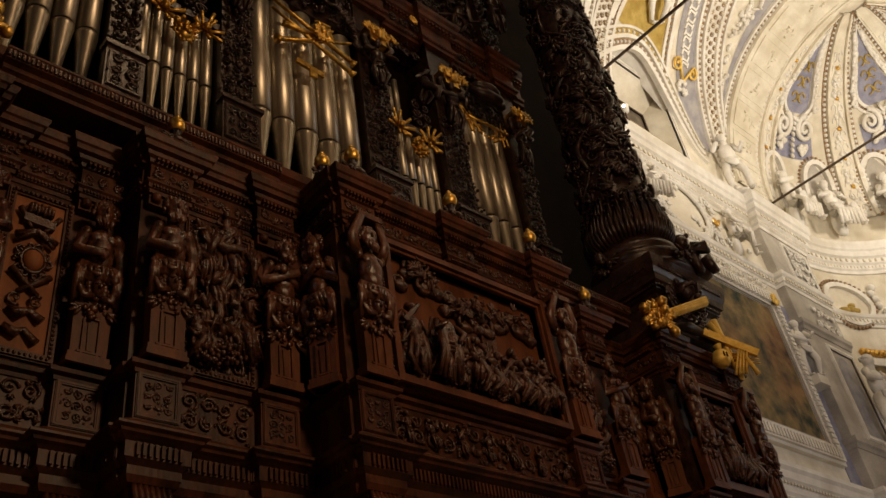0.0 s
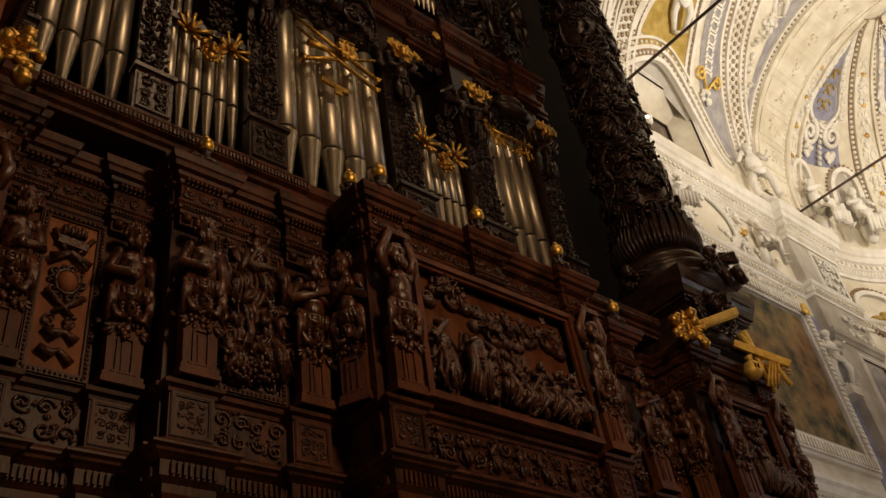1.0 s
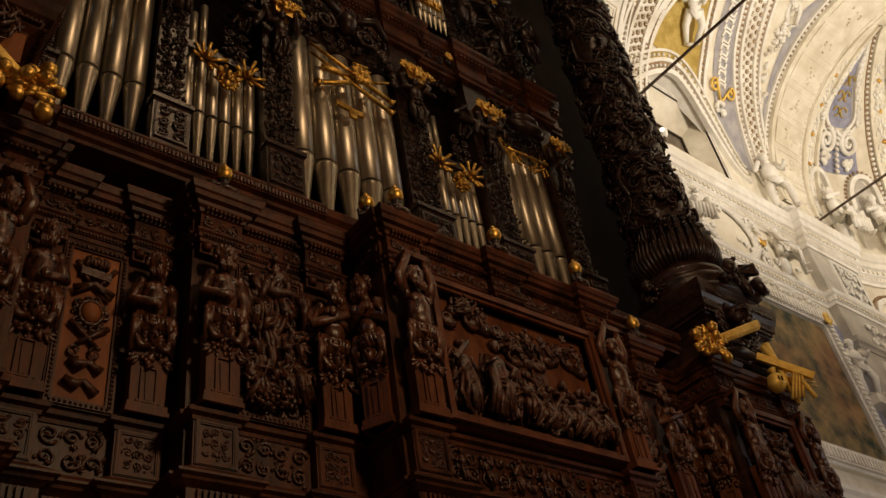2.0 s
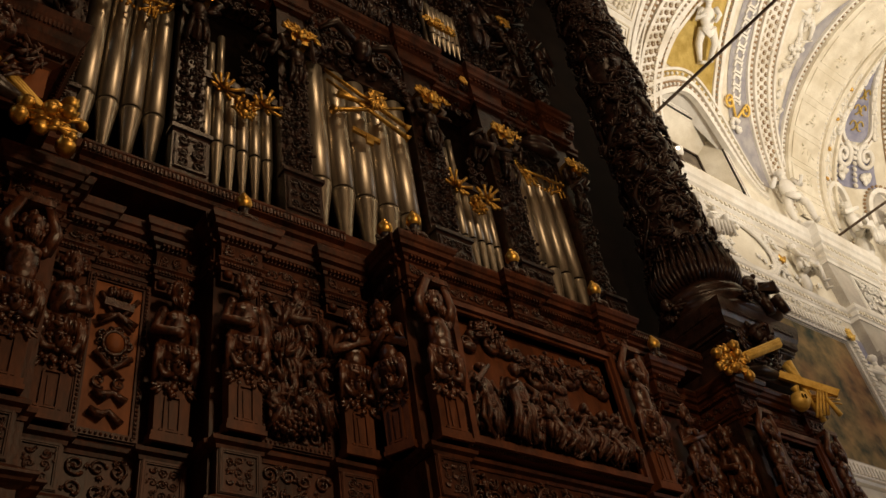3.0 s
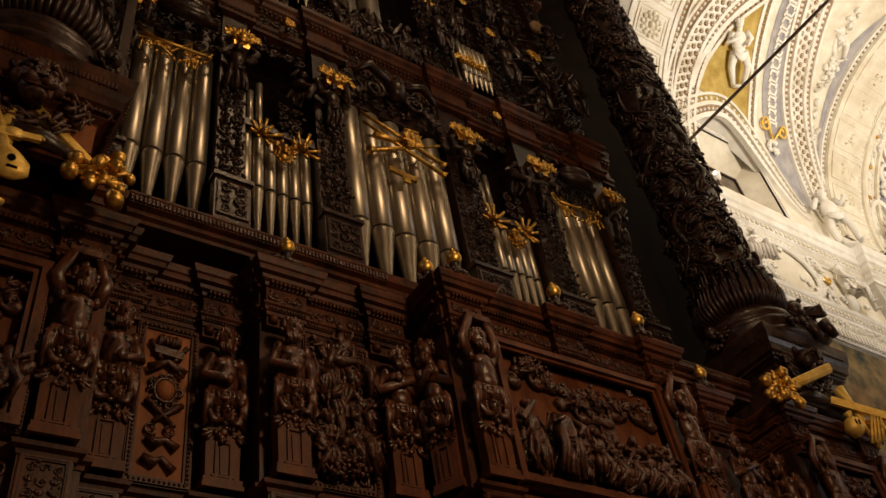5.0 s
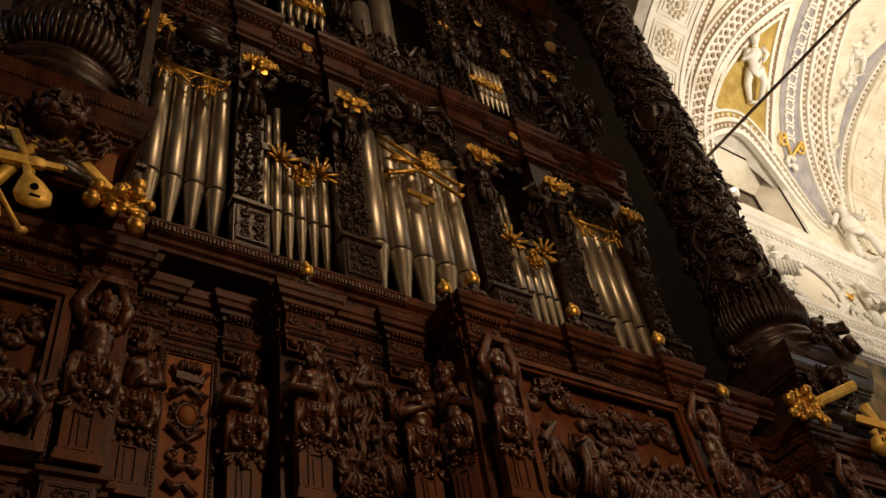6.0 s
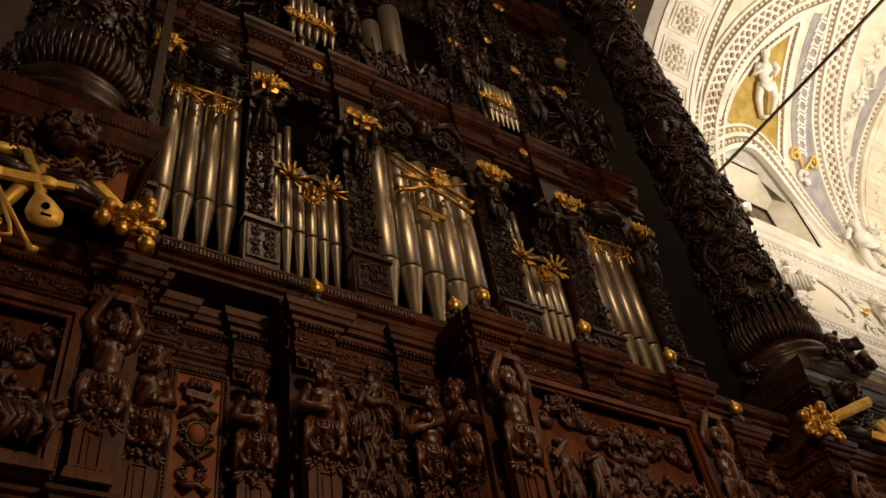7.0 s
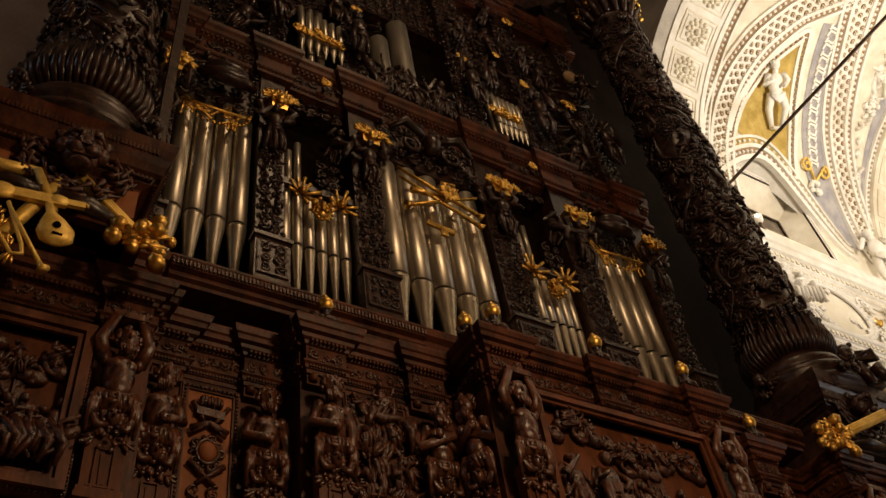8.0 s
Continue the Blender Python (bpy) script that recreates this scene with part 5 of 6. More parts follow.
mb.grid(lunette, 40, 2)
part("lunette_shell", mb, WHITE, vault)
for x0, x1, nm in ((XL0, XL1, "choir_arch"), (XR0, XR1, "apse_arch")):
    mb = Mesh(V)
    soffit(mb, x0, x1, 3.84)
    for x in (x0 + .06, x1 - .06):
        soffit(mb, x - .05, x + .05, 3.80, .05)
    arch = part(nm, mb, CREAM if nm == "apse_arch" else WHITE, vault, "broad transverse arch with panels")
    mb = Mesh(V)
    w = (x1 - x0) / 2
    c = (x0 + x1) / 2
    for k in range(14):
        s = .45 + k * .86
        for a, b in ((0, .035), (.09, .02)) if nm == "choir_arch" else ((0, .03),):
            for xa, xb, sa, sb in ((c - w + .2 + a, c + w - .2 - a, -.36 + a, -.36 + a + b), (c - w + .2 + a, c + w - .2 - a, .36 - a - b, .36 - a), (c - w + .2 + a, c - w + .2 + a + b, -.36 + a, .36 - a), (c + w - .2 - a - b, c + w - .2 - a, -.36 + a, .36 - a)):
                v = []
                for off in (.105, .125):
                    v += [on_barrel(x, s + q, off) for x in (xa, xb) for q in (sa, sb)]
                mb.add(v, [(0, 1, 3, 2), (4, 6, 7, 5), (0, 4, 5, 1), (2, 3, 7, 6), (0, 2, 6, 4), (1, 5, 7, 3)], False)
    part("panel_frame", mb, CREAM, arch, kind="stuff")
    for k in range(8):
        s = .45 + k * .86
        mb = Mesh(V)
        if nm == "choir_arch":
            for ring, rr in ((12, .25), (9, .16)):
                for j in range(ring):
                    a = 2 * math.pi * j / ring
                    p = on_barrel(c + rr * math.cos(a), s + rr * math.sin(a), .12)
                    mb.blob(p, (.055, .055, .055))
            mb.blob(on_barrel(c, s, .13), (.08, .08, .08))
        else:
            rr = random.Random(k)
            for j in range(7):
                a, q = rr.uniform(0, 6.28), rr.uniform(.05, .3)
                mb.blob(on_barrel(c + q * math.cos(a), s + q * math.sin(a) * .8, .108), (.09, .03, .03), rot("Z", rr.uniform(0, 180)) @ rot("Y", rr.uniform(0, 180)))
        part("rosette", mb, CREAM, arch, "stucco rosette")


def resample(pts, step):
    p = np.array(pts, float)
    t = np.concatenate([[0], np.cumsum(np.linalg.norm(np.diff(p, axis=0), axis=1))])
    n = max(2, int(t[-1] / step))
    q = np.linspace(0, t[-1], n + 1)
    # smooth the corners a little
    out = np.stack([np.interp(q, t, p[:, 0]), np.interp(q, t, p[:, 1])], 1)
    for _ in range(3):
        out[1:-1] = (out[:-2] + 2 * out[1:-1] + out[2:]) / 4
    return out


class Skin:
    """Decoration laid on a curved surface given by on(u, v, off)."""

    def __init__(self, on):
        self.on = on

    def side(self, p):
        d = np.gradient(p, axis=0)
        d /= np.linalg.norm(d, axis=1)[:, None] + 1e-9
        return np.stack([d[:, 1], -d[:, 0]], 1)

    def strip(self, mb, pts, lo, hi, off, step=.12):
        """A raised band between the side offsets lo and hi."""
        p = resample(pts, step)
        n = self.side(p)
        v = []
        for i in range(len(p)):
            a, b = p[i] + n[i] * lo, p[i] + n[i] * hi
            v += [self.on(*a, -.01), self.on(*a, off), self.on(*b, off), self.on(*b, -.01)]
        f = [(4 * i + j, 4 * i + 4 + j, 4 * i + 5 + j, 4 * i + 1 + j) for i in range(len(p) - 1) for j in range(3)]
        mb.add(v, f, False)

    def beads(self, mb, pts, at, r, step, off, squash=1.0):
        p = resample(pts, step)
        n = self.side(p)
        for i in range(len(p)):
            q = p[i] + n[i] * at
            mb.blob(self.on(*q, off), (r, r, r * squash))

    def patch(self, mb, poly, off, n=10):
        """A filled four-sided field given by two opposite side lines."""
        a, b = resample(poly[0], .1), resample(poly[1], .1)
        k = 24
        ta, tb = np.linspace(0, len(a) - 1, k + 1), np.linspace(0, len(b) - 1, k + 1)
        aa = np.stack([np.interp(ta, range(len(a)), a[:, j]) for j in (0, 1)], 1)
        bb = np.stack([np.interp(tb, range(len(b)), b[:, j]) for j in (0, 1)], 1)
        v = [self.on(*(aa[i] * (1 - j / n) + bb[i] * j / n), off) for i in range(k + 1) for j in range(n + 1)]
        f = [(i * (n + 1) + j, (i + 1) * (n + 1) + j, (i + 1) * (n + 1) + j + 1, i * (n + 1) + j + 1) for i in range(k) for j in range(n)]
        mb.add(v, f)


D2S = RB * math.pi / 180
skin = Skin(on_barrel)


def deg_line(*rows):
    return [(x, d * D2S) for x, d in rows]


def net_rib(line, w, nm, parent, frame, skin, grade=3):
    """A rib whose band is pierced by rows of brown roundels between beaded borders."""
    mb = Mesh(frame)
    skin.strip(mb, line, -w, w, .05)
    skin.strip(mb, line, -w - .02, -w + .06, .10)
    skin.strip(mb, line, w - .06, w + .02, .10)
    rib = part(nm, mb, WHITE, parent, "cream stucco rib")
    mb = Mesh(frame)
    inner = w * .72
    for k in range(grade):
        at = (k / (grade - 1) * 2 - 1) * inner * .8
        p = resample(line, .2)
        n = skin.side(p)
        for i in range(len(p)):
            q = p[i] + n[i] * at
            if k % 2 and i + 1 < len(p):
                q = (p[i] + p[i + 1]) / 2 + n[i] * at
            mb.blob(skin.on(*q, .044), (.062, .062, .062))
    part("roundel", mb, RUST, rib, "brown sunk roundels", "stuff")
    mb = Mesh(frame)
    for k in range(grade):
        at = (k / (grade - 1) * 2 - 1) * inner * .8
        p = resample(line, .2)
        n = skin.side(p)
        for i in range(len(p)):
            q = p[i] + n[i] * at
            if k % 2 and i + 1 < len(p):
                q = (p[i] + p[i + 1]) / 2 + n[i] * at
            for j in range(5):
                a = j * 1.256 + .3
                mb.blob(skin.on(q[0] + .045 * math.cos(a), q[1] + .045 * math.sin(a), .10), (.016, .016, .016))
            mb.blob(skin.on(*q, .115), (.022, .022, .022))
    part("flower", mb, CREAM, rib, kind="stuff")
    for s in (-1, 1):
        mb = Mesh(frame)
        skin.strip(mb, line, s * (w + .10) - .09, s * (w + .10) + .09, .03)
        part("border_ground", mb, RUST, rib, "brown ground of the border")
        mb = Mesh(frame)
        skin.beads(mb, line, s * (w + .09), .043, .13, .04)
        skin.strip(mb, line, s * (w + .20) - .035, s * (w + .20) + .035, .08)
        part("border_beading", mb, WHITE, rib, kind="stuff")
    return rib


rib_a = deg_line((11.95, 3), (11.98, 20), (12.05, 36), (12.2, 50), (12.5, 64), (13.0, 78), (13.9, 92))
rib_b = deg_line((16.75, 4), (16.45, 20), (15.95, 36), (15.5, 50), (15.2, 62), (14.8, 76), (14.2, 92))
net_rib(rib_a, .24, "vault_rib", vault, V, skin)
net_rib(rib_b, .26, "vault_rib", vault, V, skin)
# border beside the apse arch
edge = deg_line((16.86, 2), (16.86, 40), (16.86, 90))
for ln, nm in ((edge, "arch_border"), (deg_line((11.62, 2), (11.62, 40), (11.62, 90)), "arch_border")):
    mb = Mesh(V)
    skin.strip(mb, ln, -.1, .1, .03)
    b = part(nm, mb, RUST, vault)
    mb = Mesh(V)
    skin.beads(mb, ln, 0, .042, .125, .04)
    skin.strip(mb, ln, .08, .13, .09)
    skin.strip(mb, ln, -.13, -.08, .09)
    part("border_beading", mb, WHITE, b, kind="stuff")
# grounds between the ribs
for nm, a, b, mat, lab in (("slate_field", deg_line((16.75, 24), (16.72, 50), (16.7, 88)), deg_line((16.7, 24), (16.6, 44), (16.4, 72)), SLATE, "slate blue ground"),
                           ("slate_field", deg_line((15.45, 6), (14.85, 28), (14.5, 44), (14.2, 60), (13.8, 78)), deg_line((16.15, 8), (15.75, 28), (15.2, 46), (14.85, 62), (14.3, 80)), SLATE, "slate blue ground"),
                           ("ochre_field", deg_line((12.45, 34), (12.6, 46), (12.95, 58), (13.55, 72)), deg_line((14.3, 29), (14.15, 42), (13.9, 58), (13.6, 73)), OCHRE, "yellow ochre ground")):
    mb = Mesh(V)
    skin.patch(mb, (a, b), .02 if mat is OCHRE else .016)
    part(nm, mb, mat, vault, lab)
inner_frame = deg_line((12.35, 32), (12.5, 44), (12.85, 58), (13.56, 75), (13.9, 60), (14.25, 42), (14.38, 26))
mb = Mesh(V)
skin.strip(mb, inner_frame, -.09, .02, .08)
skin.strip(mb, inner_frame, .10, .18, .06)
b = part("field_frame", mb, WHITE, vault)
mb = Mesh(V)
skin.beads(mb, inner_frame, .06, .045, .14, .04)
part("frame_beading", mb, RUST, b, kind="stuff")
# lunette arch: bands of beading over the window
lun = [(x, RB * math.asin(max(0.0, (lunette_z(x) - ZS) / RB))) for x in [13.3 + 2.36 * math.cos(math.pi * k / 30) for k in range(31)]]
for o0, o1, mat, off in ((-.06, .05, WHITE, .12), (.05, .21, RUST, .03), (.21, .30, WHITE, .10), (.30, .44, OCHRE, .03), (.44, .50, WHITE, .09)):
    mb = Mesh(V)
    skin.strip(mb, lun, o0, o1, off)
    b = part("lunette_band", mb, mat, vault)
    if mat in (RUST, OCHRE):
        mb = Mesh(V)
        skin.beads(mb, lun, (o0 + o1) / 2, .042, .13, .05)
        part("band_beading", mb, WHITE, b, kind="stuff")
rr = random.Random(21)
for k in range(22):
    s = (34 + k * 2.1) * D2S
    x = 14.98 - k * .042
    mb = Mesh(V)
    for dx, ds, w, h in ((-.1, 0, .05, .13), (.1, .07, .05, .13), (0, .0 if k % 2 else .07, .22, .05)):
        v = [on_barrel(x + dx + p * w / 2, s + ds + q * h / 2, o) for o in (.0, .07) for p in (-1, 1) for q in (-1, 1)]
        mb.add(v, [(4, 6, 7, 5), (0, 4, 5, 1), (2, 3, 7, 6), (0, 2, 6, 4), (1, 5, 7, 3)], False)
    part("fret_link", mb, WHITE, vault)
for k in range(6):
    mb = Mesh(V)
    for j in range(7):
        p = on_barrel(16.42 - k * .1 + rr.uniform(-.12, .12), (40 + k * 8) * D2S + rr.uniform(-.2, .2), .06)
        mb.blob(p, (.045, .06, .08), rot("X", rr.uniform(0, 180)))
    part("stucco_knot", mb, WHITE, vault, "white stucco knot")
for x, d in ((15.0, 26), (16.3, 62)):
    mb = Mesh(V)
    for j in range(12):
        mb.blob(on_barrel(x + rr.uniform(-.16, .16), d * D2S + rr.uniform(-.14, .14), .09), (.058, .058, .058))
    part("fruit_boss", mb, WHITE, vault, "white stucco cluster of fruit")
mb = Mesh(V)
for x0, h in ((14.72, 1), (15.28, -1)):
    pts = []
    for i in range(26):
        t = i / 25
        a = 1.57 + h * t * 8
        r = .17 * (1 - .8 * t)
        pts.append(on_barrel(x0 + r * math.cos(a), 33 * D2S + r * math.sin(a), .09))
    mb.tube([on_barrel(15.0, 28 * D2S, .08)] + pts, .03, 6)
part("gilded_scroll", mb, PALEGOLD, vault, "pair of gilded scrolls")


def putto(h, seed, seated=False):
    """A plain white stucco figure; origin at its feet, facing -y."""
    rnd = random.Random(seed)
    mb = Mesh()
    w = h * .13
    for k in (-1, 1):
        knee = (k * w * .9, -h * .22 if seated else -h * .03 * (1 + k), h * (.36 if seated else .28))
        hip = (k * w * .5, 0, h * (.36 if seated else .5))
        foot = (k * w * rnd.uniform(.5, 1.1), -h * (.2 if seated else .0), h * .02)
        mb.tube([hip, knee, foot], [w * .55, w * .42, w * .26], 8)
        mb.blob((foot[0], foot[1] - w * .3, h * .015), (w * .25, w * .5, h * .02))
        sh = (k * w * .85, 0, h * .78)
        el = (k * w * rnd.uniform(1.2, 1.7), -w * .5, h * rnd.uniform(.58, .7))
        hd = (k * w * rnd.uniform(.0, 1.4), -w * 1.3, h * rnd.uniform(.52, .8))
        mb.tube([sh, el, hd], [w * .36, w * .3, w * .2], 8)
    mb.blob((0, 0, h * .64), (w * .85, w * .62, h * .17), fine=True)
    mb.blob((0, 0, h * .5), (w * .75, w * .6, h * .1), fine=True)
    mb.tube([(0, 0, h * .78), (0, -w * .1, h * .86)], w * .32, 8)
    mb.blob((0, -w * .12, h * .91), (h * .058, h * .065, h * .08), fine=True)
    for i in range(10):
        a = rnd.uniform(0, 6.28)
        mb.blob((math.cos(a) * h * .05, math.sin(a) * h * .05, h * .95 + rnd.uniform(-.02, .01) * h), (h * .026,) * 3)
    for i in range(5):
        mb.tube([(-w * .8, -w * .5, h * (.52 - i * .012)), (0, -w * .8, h * (.45 - i * .02)), (w * .9, -w * .4, h * (.5 - i * .014))], [w * .12, w * .18, w * .1], 5)
    if seated:
        mb.blob((0, w * .4, h * .2), (w * .9, w * .7, h * .2))
        for i in range(7):
            x = (i - 3) * w * .38
            mb.tube([(x, -h * .14, h * .38), (x * 1.2, -h * .24, h * .25), (x * 1.3, -h * .2, h * .03)], [w * .2, w * .24, w * .2], 5)
    else:
        mb.blob((0, w * .2, 0), (w * .9, w * .7, h * .03))
    return mb


def stucco_figure(name, h, seed, place, turn=0.0, seated=False, tilt=0.0, label="white stucco figure standing on the cornice"):
    ob = solo(name, putto(h, seed, seated), WHITE, label, "statue", "stucco figures")
    ob.matrix_world = Matrix.Translation(place) @ rot("Z", turn) @ rot("X", tilt)
    return ob


p = on_barrel(13.6, 40 * D2S, .16)
stucco_figure("stucco_putto", 1.5, 3, p, -30, tilt=53, label="white stucco cherub on the ochre field of the vault")
p = on_barrel(16.3, 66 * D2S, .10)
stucco_figure("stucco_putto", 1.2, 4, p, -35, tilt=60, label="white stucco cherub on the slate field of the vault")
stucco_figure("stucco_statue", 1.7, 5, (16.12, 5.66, 13.34), -40)

# ---- cornice, frieze and architrave along choir and apse ----
ARC = [(XR1 + 3.9 * math.sin(a), YC + 3.9 * math.cos(a)) for a in [math.pi * k / 24 for k in range(25)]]
XP, YP = 16.45, 5.8
WALK_LINE = [(9.9, 6.0), (XP, 6.0), (XP, YP), (XR1, YP)] + ARC + [(XR1, -1.8)]
order = thing("choir_entablature", "white stucco entablature with frieze running round the choir", "cornice", place=(14, 6, 10.3), kind="structure")
E0 = Matrix.Translation((-14, -6, -10.3))
mb = Mesh(E0)
mb.sweep(WALK_LINE[:-1], [(-.05, 12.48), (.03, 12.48), (.04, 12.56), (.08, 12.60), (.08, 12.70), (.13, 12.75), (.14, 12.86), (.20, 12.90), (.21, 13.04), (.25, 13.08), (.28, 13.22), (.28, 13.30), (-.05, 13.32)])
part("cornice", mb, WHITE, order)
mb = Mesh(E0)
mb.along(WALK_LINE[:-1], .12, 12.81, .14, (.07, .08, .08))
mb.along(WALK_LINE[:-1], .06, 12.65, .1, (.06, .06, .06))
part("dentil_band", mb, CREAM, order, kind="stuff")
mb = Mesh(E0)
mb.sweep(WALK_LINE[:-1], [(-.05, 10.95), (.02, 10.95), (.03, 11.02), (.06, 11.04), (.06, 11.14), (.10, 11.18), (.12, 11.26), (-.05, 11.28)])
part("architrave", mb, WHITE, order)
mb = Mesh(E0)
mb.along(WALK_LINE[:-1], .065, 11.09, .12, (.06, .05, .07))
part("architrave_beading", mb, CREAM, order, kind="stuff")
mb = Mesh(E0)
mb.sweep(WALK_LINE[:-1], [(-.05, 5.5), (.03, 5.5), (.05, 5.75), (.05, 5.95), (.08, 6.0), (.08, 6.1), (.16, 6.18), (.18, 6.3), (.22, 6.36), (.22, 6.44), (-.05, 6.46)])
part("lower_cornice", mb, WHITE, order)
mb = Mesh(E0)
mb.along(WALK_LINE[:-1], .10, 6.14, .1, (.05, .06, .06))
mb.along(WALK_LINE[:-1], .055, 5.85, .16, (.09, .06, .12))
part("lower_dentils", mb, CREAM, order, kind="stuff")

rr = random.Random(31)
for x in (11.0, 13.5):
    m = thing("oval_medallion", "blank oval medallion in a scrolled stucco frame", "medallion", "frieze medallions", (x, 6.0, 11.9))
    mb = Mesh()
    m.scale = (1.35, 1.0, 1.2)
    mb.blob((0, .02, 0), (.62, .06, .52), fine=True)
    part("field", mb, CREAM, m)
    mb = Mesh()
    for k in range(44):
        a = 2 * math.pi * k / 44
        mb.blob((.68 * math.cos(a), -.05, .57 * math.sin(a)), (.05, .05, .05))
    mb.tube([(.61 * math.cos(2 * math.pi * k / 40), -.05, .51 * math.sin(2 * math.pi * k / 40)) for k in range(41)], .04, 6)
    part("rim", mb, WHITE, m, "beaded rim")
    mb = Mesh()
    for s in (-1, 1):
        mb.scroll((s * .8, -.05, -.42), .16, 1.5, 1, s, .22)
        mb.scroll((s * .78, -.05, .45), .14, 1.5, 4, -s, .22)
        for j in range(4):
            leaf(mb, (s * .78, -.03, (j - 1.5) * .24), .2, rr.uniform(0, 360), rr, .03)
    part("scroll", mb, WHITE, m)
    mb = Mesh()
    for s in (-1, 1):
        leaf(mb, (s * .86, -.02, -.05), .26, 90, rr, .02)
    part("gilt_leaf", mb, GOLD, m, "gilded leaf")
for x, s in ((12.2, 5), (15.2, 6)):
    stucco_figure("stucco_putto", 1.25, s + 20, (x, 5.86, 11.3), rr.uniform(-25, 25), True, label="white stucco cherub seated in the frieze")
# small relief scattered over the frieze ground
mb = Mesh(E0)
for i in range(26):
    leaf(mb, (10.2 + i * .235, 5.99, rr.uniform(11.4, 12.4)), .18, rr.uniform(0, 360), rr, .02)
part("frieze_relief", mb, WHITE, order, kind="stuff")

# ---- great painting on the choir wall ----
pic = thing("painting", "large dark oil painting in a white stucco frame", "painting", place=(14.1, 6.0, 6.95))
P0 = Matrix.Translation((-14.1, -6.0, -6.95))
mb = Mesh(P0)
mb.box((12.0, 5.93, 7.28), (15.50, 5.99, 10.15))
part("canvas", mb, CANVAS, pic, "dark brownish-green canvas")
mb = Mesh(P0)
frame_bars(mb, 11.95, 15.55, 7.23, 10.20, 5.99, .06, .08)
part("inner_frame", mb, STONE, pic, "thin stone inner frame")
mb = Mesh(P0)
frame_bars(mb, 11.61, 15.90, 6.86, 10.55, 5.985, .36, .14)
fr = part("outer_frame", mb, WHITE, pic, "broad white stucco frame")
mb = Mesh(P0)
for x0, z0, x1, z1 in ((15.68, 7.1, 15.68, 10.45), (11.8, 10.33, 15.73, 10.33), (11.8, 7.04, 15.73, 7.04)):
    n = int(max(x1 - x0, z1 - z0) / .105)
    for i in range(n):
        t = (i + .5) / n
        mb.slab((x0 + (x1 - x0) * t, 5.84, z0 + (z1 - z0) * t), (.17 if x0 == x1 else .055, .06, .055 if x0 == x1 else .17))
part("frame_ornament", mb, WHITE, fr, kind="stuff")
mb = Mesh(P0)
foliage(mb, 11.7, 16.0, 10.56, 10.92, 5.98, .2, rr, .15, 1.0)
part("frame_crest", mb, WHITE, fr, "white stucco scrolls over the frame", kind="stuff")
mb = Mesh(P0)
for j in range(9):
    leaf(mb, (15.6, 5.84, 10.3), .16, j * 40, rr, .03)
part("gilt_shell", mb, PALEGOLD, pic, "small gilded shell")
mb = Mesh()
mb.box((16.0, 5.985, 6.5), (16.44, 5.997, 10.5))
solo("blue_strip", mb, BLUE, "narrow blue painted wall strip beside the painting", "wall strip", kind="structure")
st = stucco_figure("stucco_statue", 1.3, 12, (16.1, 5.84, 8.7), -20, label="white stucco angel leaning on the painting frame")
mb = Mesh()
mb.box((15.92, 5.72, 8.5), (16.32, 6.0, 8.69))
solo("bracket", mb, WHITE, "small white stucco bracket under the angel", "bracket")

# ---- pier between choir and apse ----
pier = thing("pier", "grey stone pier with a white stuccoed front and niche", "pier", place=(17.75, 6.0, 0), kind="structure")
O = Matrix.Translation((-17.75, -6.0, 0))
mb = Mesh(O)
mb.box((XP, YP, 0), (XR1, 6.2, 13.2))
part("shaft", mb, STONE, pier)
mb = Mesh(O)
for z in (7.3, 9.9):
    mb.sweep([(XP, 6.0), (XP, YP), (XR1, YP)], [(-.02, z), (.02, z), (.05, z + .06), (.09, z + .1), (.1, z + .2), (-.02, z + .22)])
part("string_course", mb, STONE, pier)
mb = Mesh(O)
frame_bars(mb, 17.18, 18.35, 7.6, 9.75, YP, .1, .05)
frame_bars(mb, 17.18, 18.35, 11.35, 12.4, YP, .1, .04)
part("panel_frame", mb, WHITE, pier)
mb = Mesh(O)
v = [(17.42, YP - .01, 7.62), (18.12, YP - .01, 7.62)] + [(17.77 + .35 * math.cos(a), YP - .01, 9.15 + .4 * math.sin(a)) for a in [math.pi * k / 16 for k in range(17)]]
mb.add(v + [(x, y + .02, z) for x, y, z in v], [tuple(range(len(v)))], False)
part("niche_ground", mb, SLATE, pier, "slate blue niche ground")
mb = Mesh(O)
foliage(mb, 17.25, 18.3, 10.1, 10.8, YP - .02, .3, rr, .3, .6)
foliage(mb, 17.35, 18.2, 11.45, 12.3, YP - .02, .3, rr, .2, .4)
part("relief", mb, WHITE, pier)
stucco_figure("stucco_statue", 1.95, 14, (17.95, 5.42, 7.56), -10, label="white stucco prophet standing on a bracket at the pier")
mb = Mesh()
mb.box((17.6, 5.2, 7.3), (18.35, 5.7, 7.54))
solo("bracket", mb, WHITE, "white stone bracket carrying the prophet", "bracket")

# ---- apse ----
apse = thing("apse", "round apse with a ribbed half-dome in cream, blue and gold stucco", "apse", place=(20.5, 2.1, 0), kind="structure")
A0 = Matrix.Translation((-20.5, -2.1, 0))
RA = 3.92


def on_dome(u, v, off=0.0):
    """u, v in metres: round the apse from the north pier, and up from the springing."""
    a, e = u / RA, v / RA
    r = RA - off
    return (XR1 + r * math.sin(a) * math.cos(e), YC + r * math.cos(a) * math.cos(e), ZS + r * math.sin(e))


def on_drum(u, v, off=0.0):
    a = u / RA
    return (XR1 + (RA - off) * math.sin(a), YC + (RA - off) * math.cos(a), v)


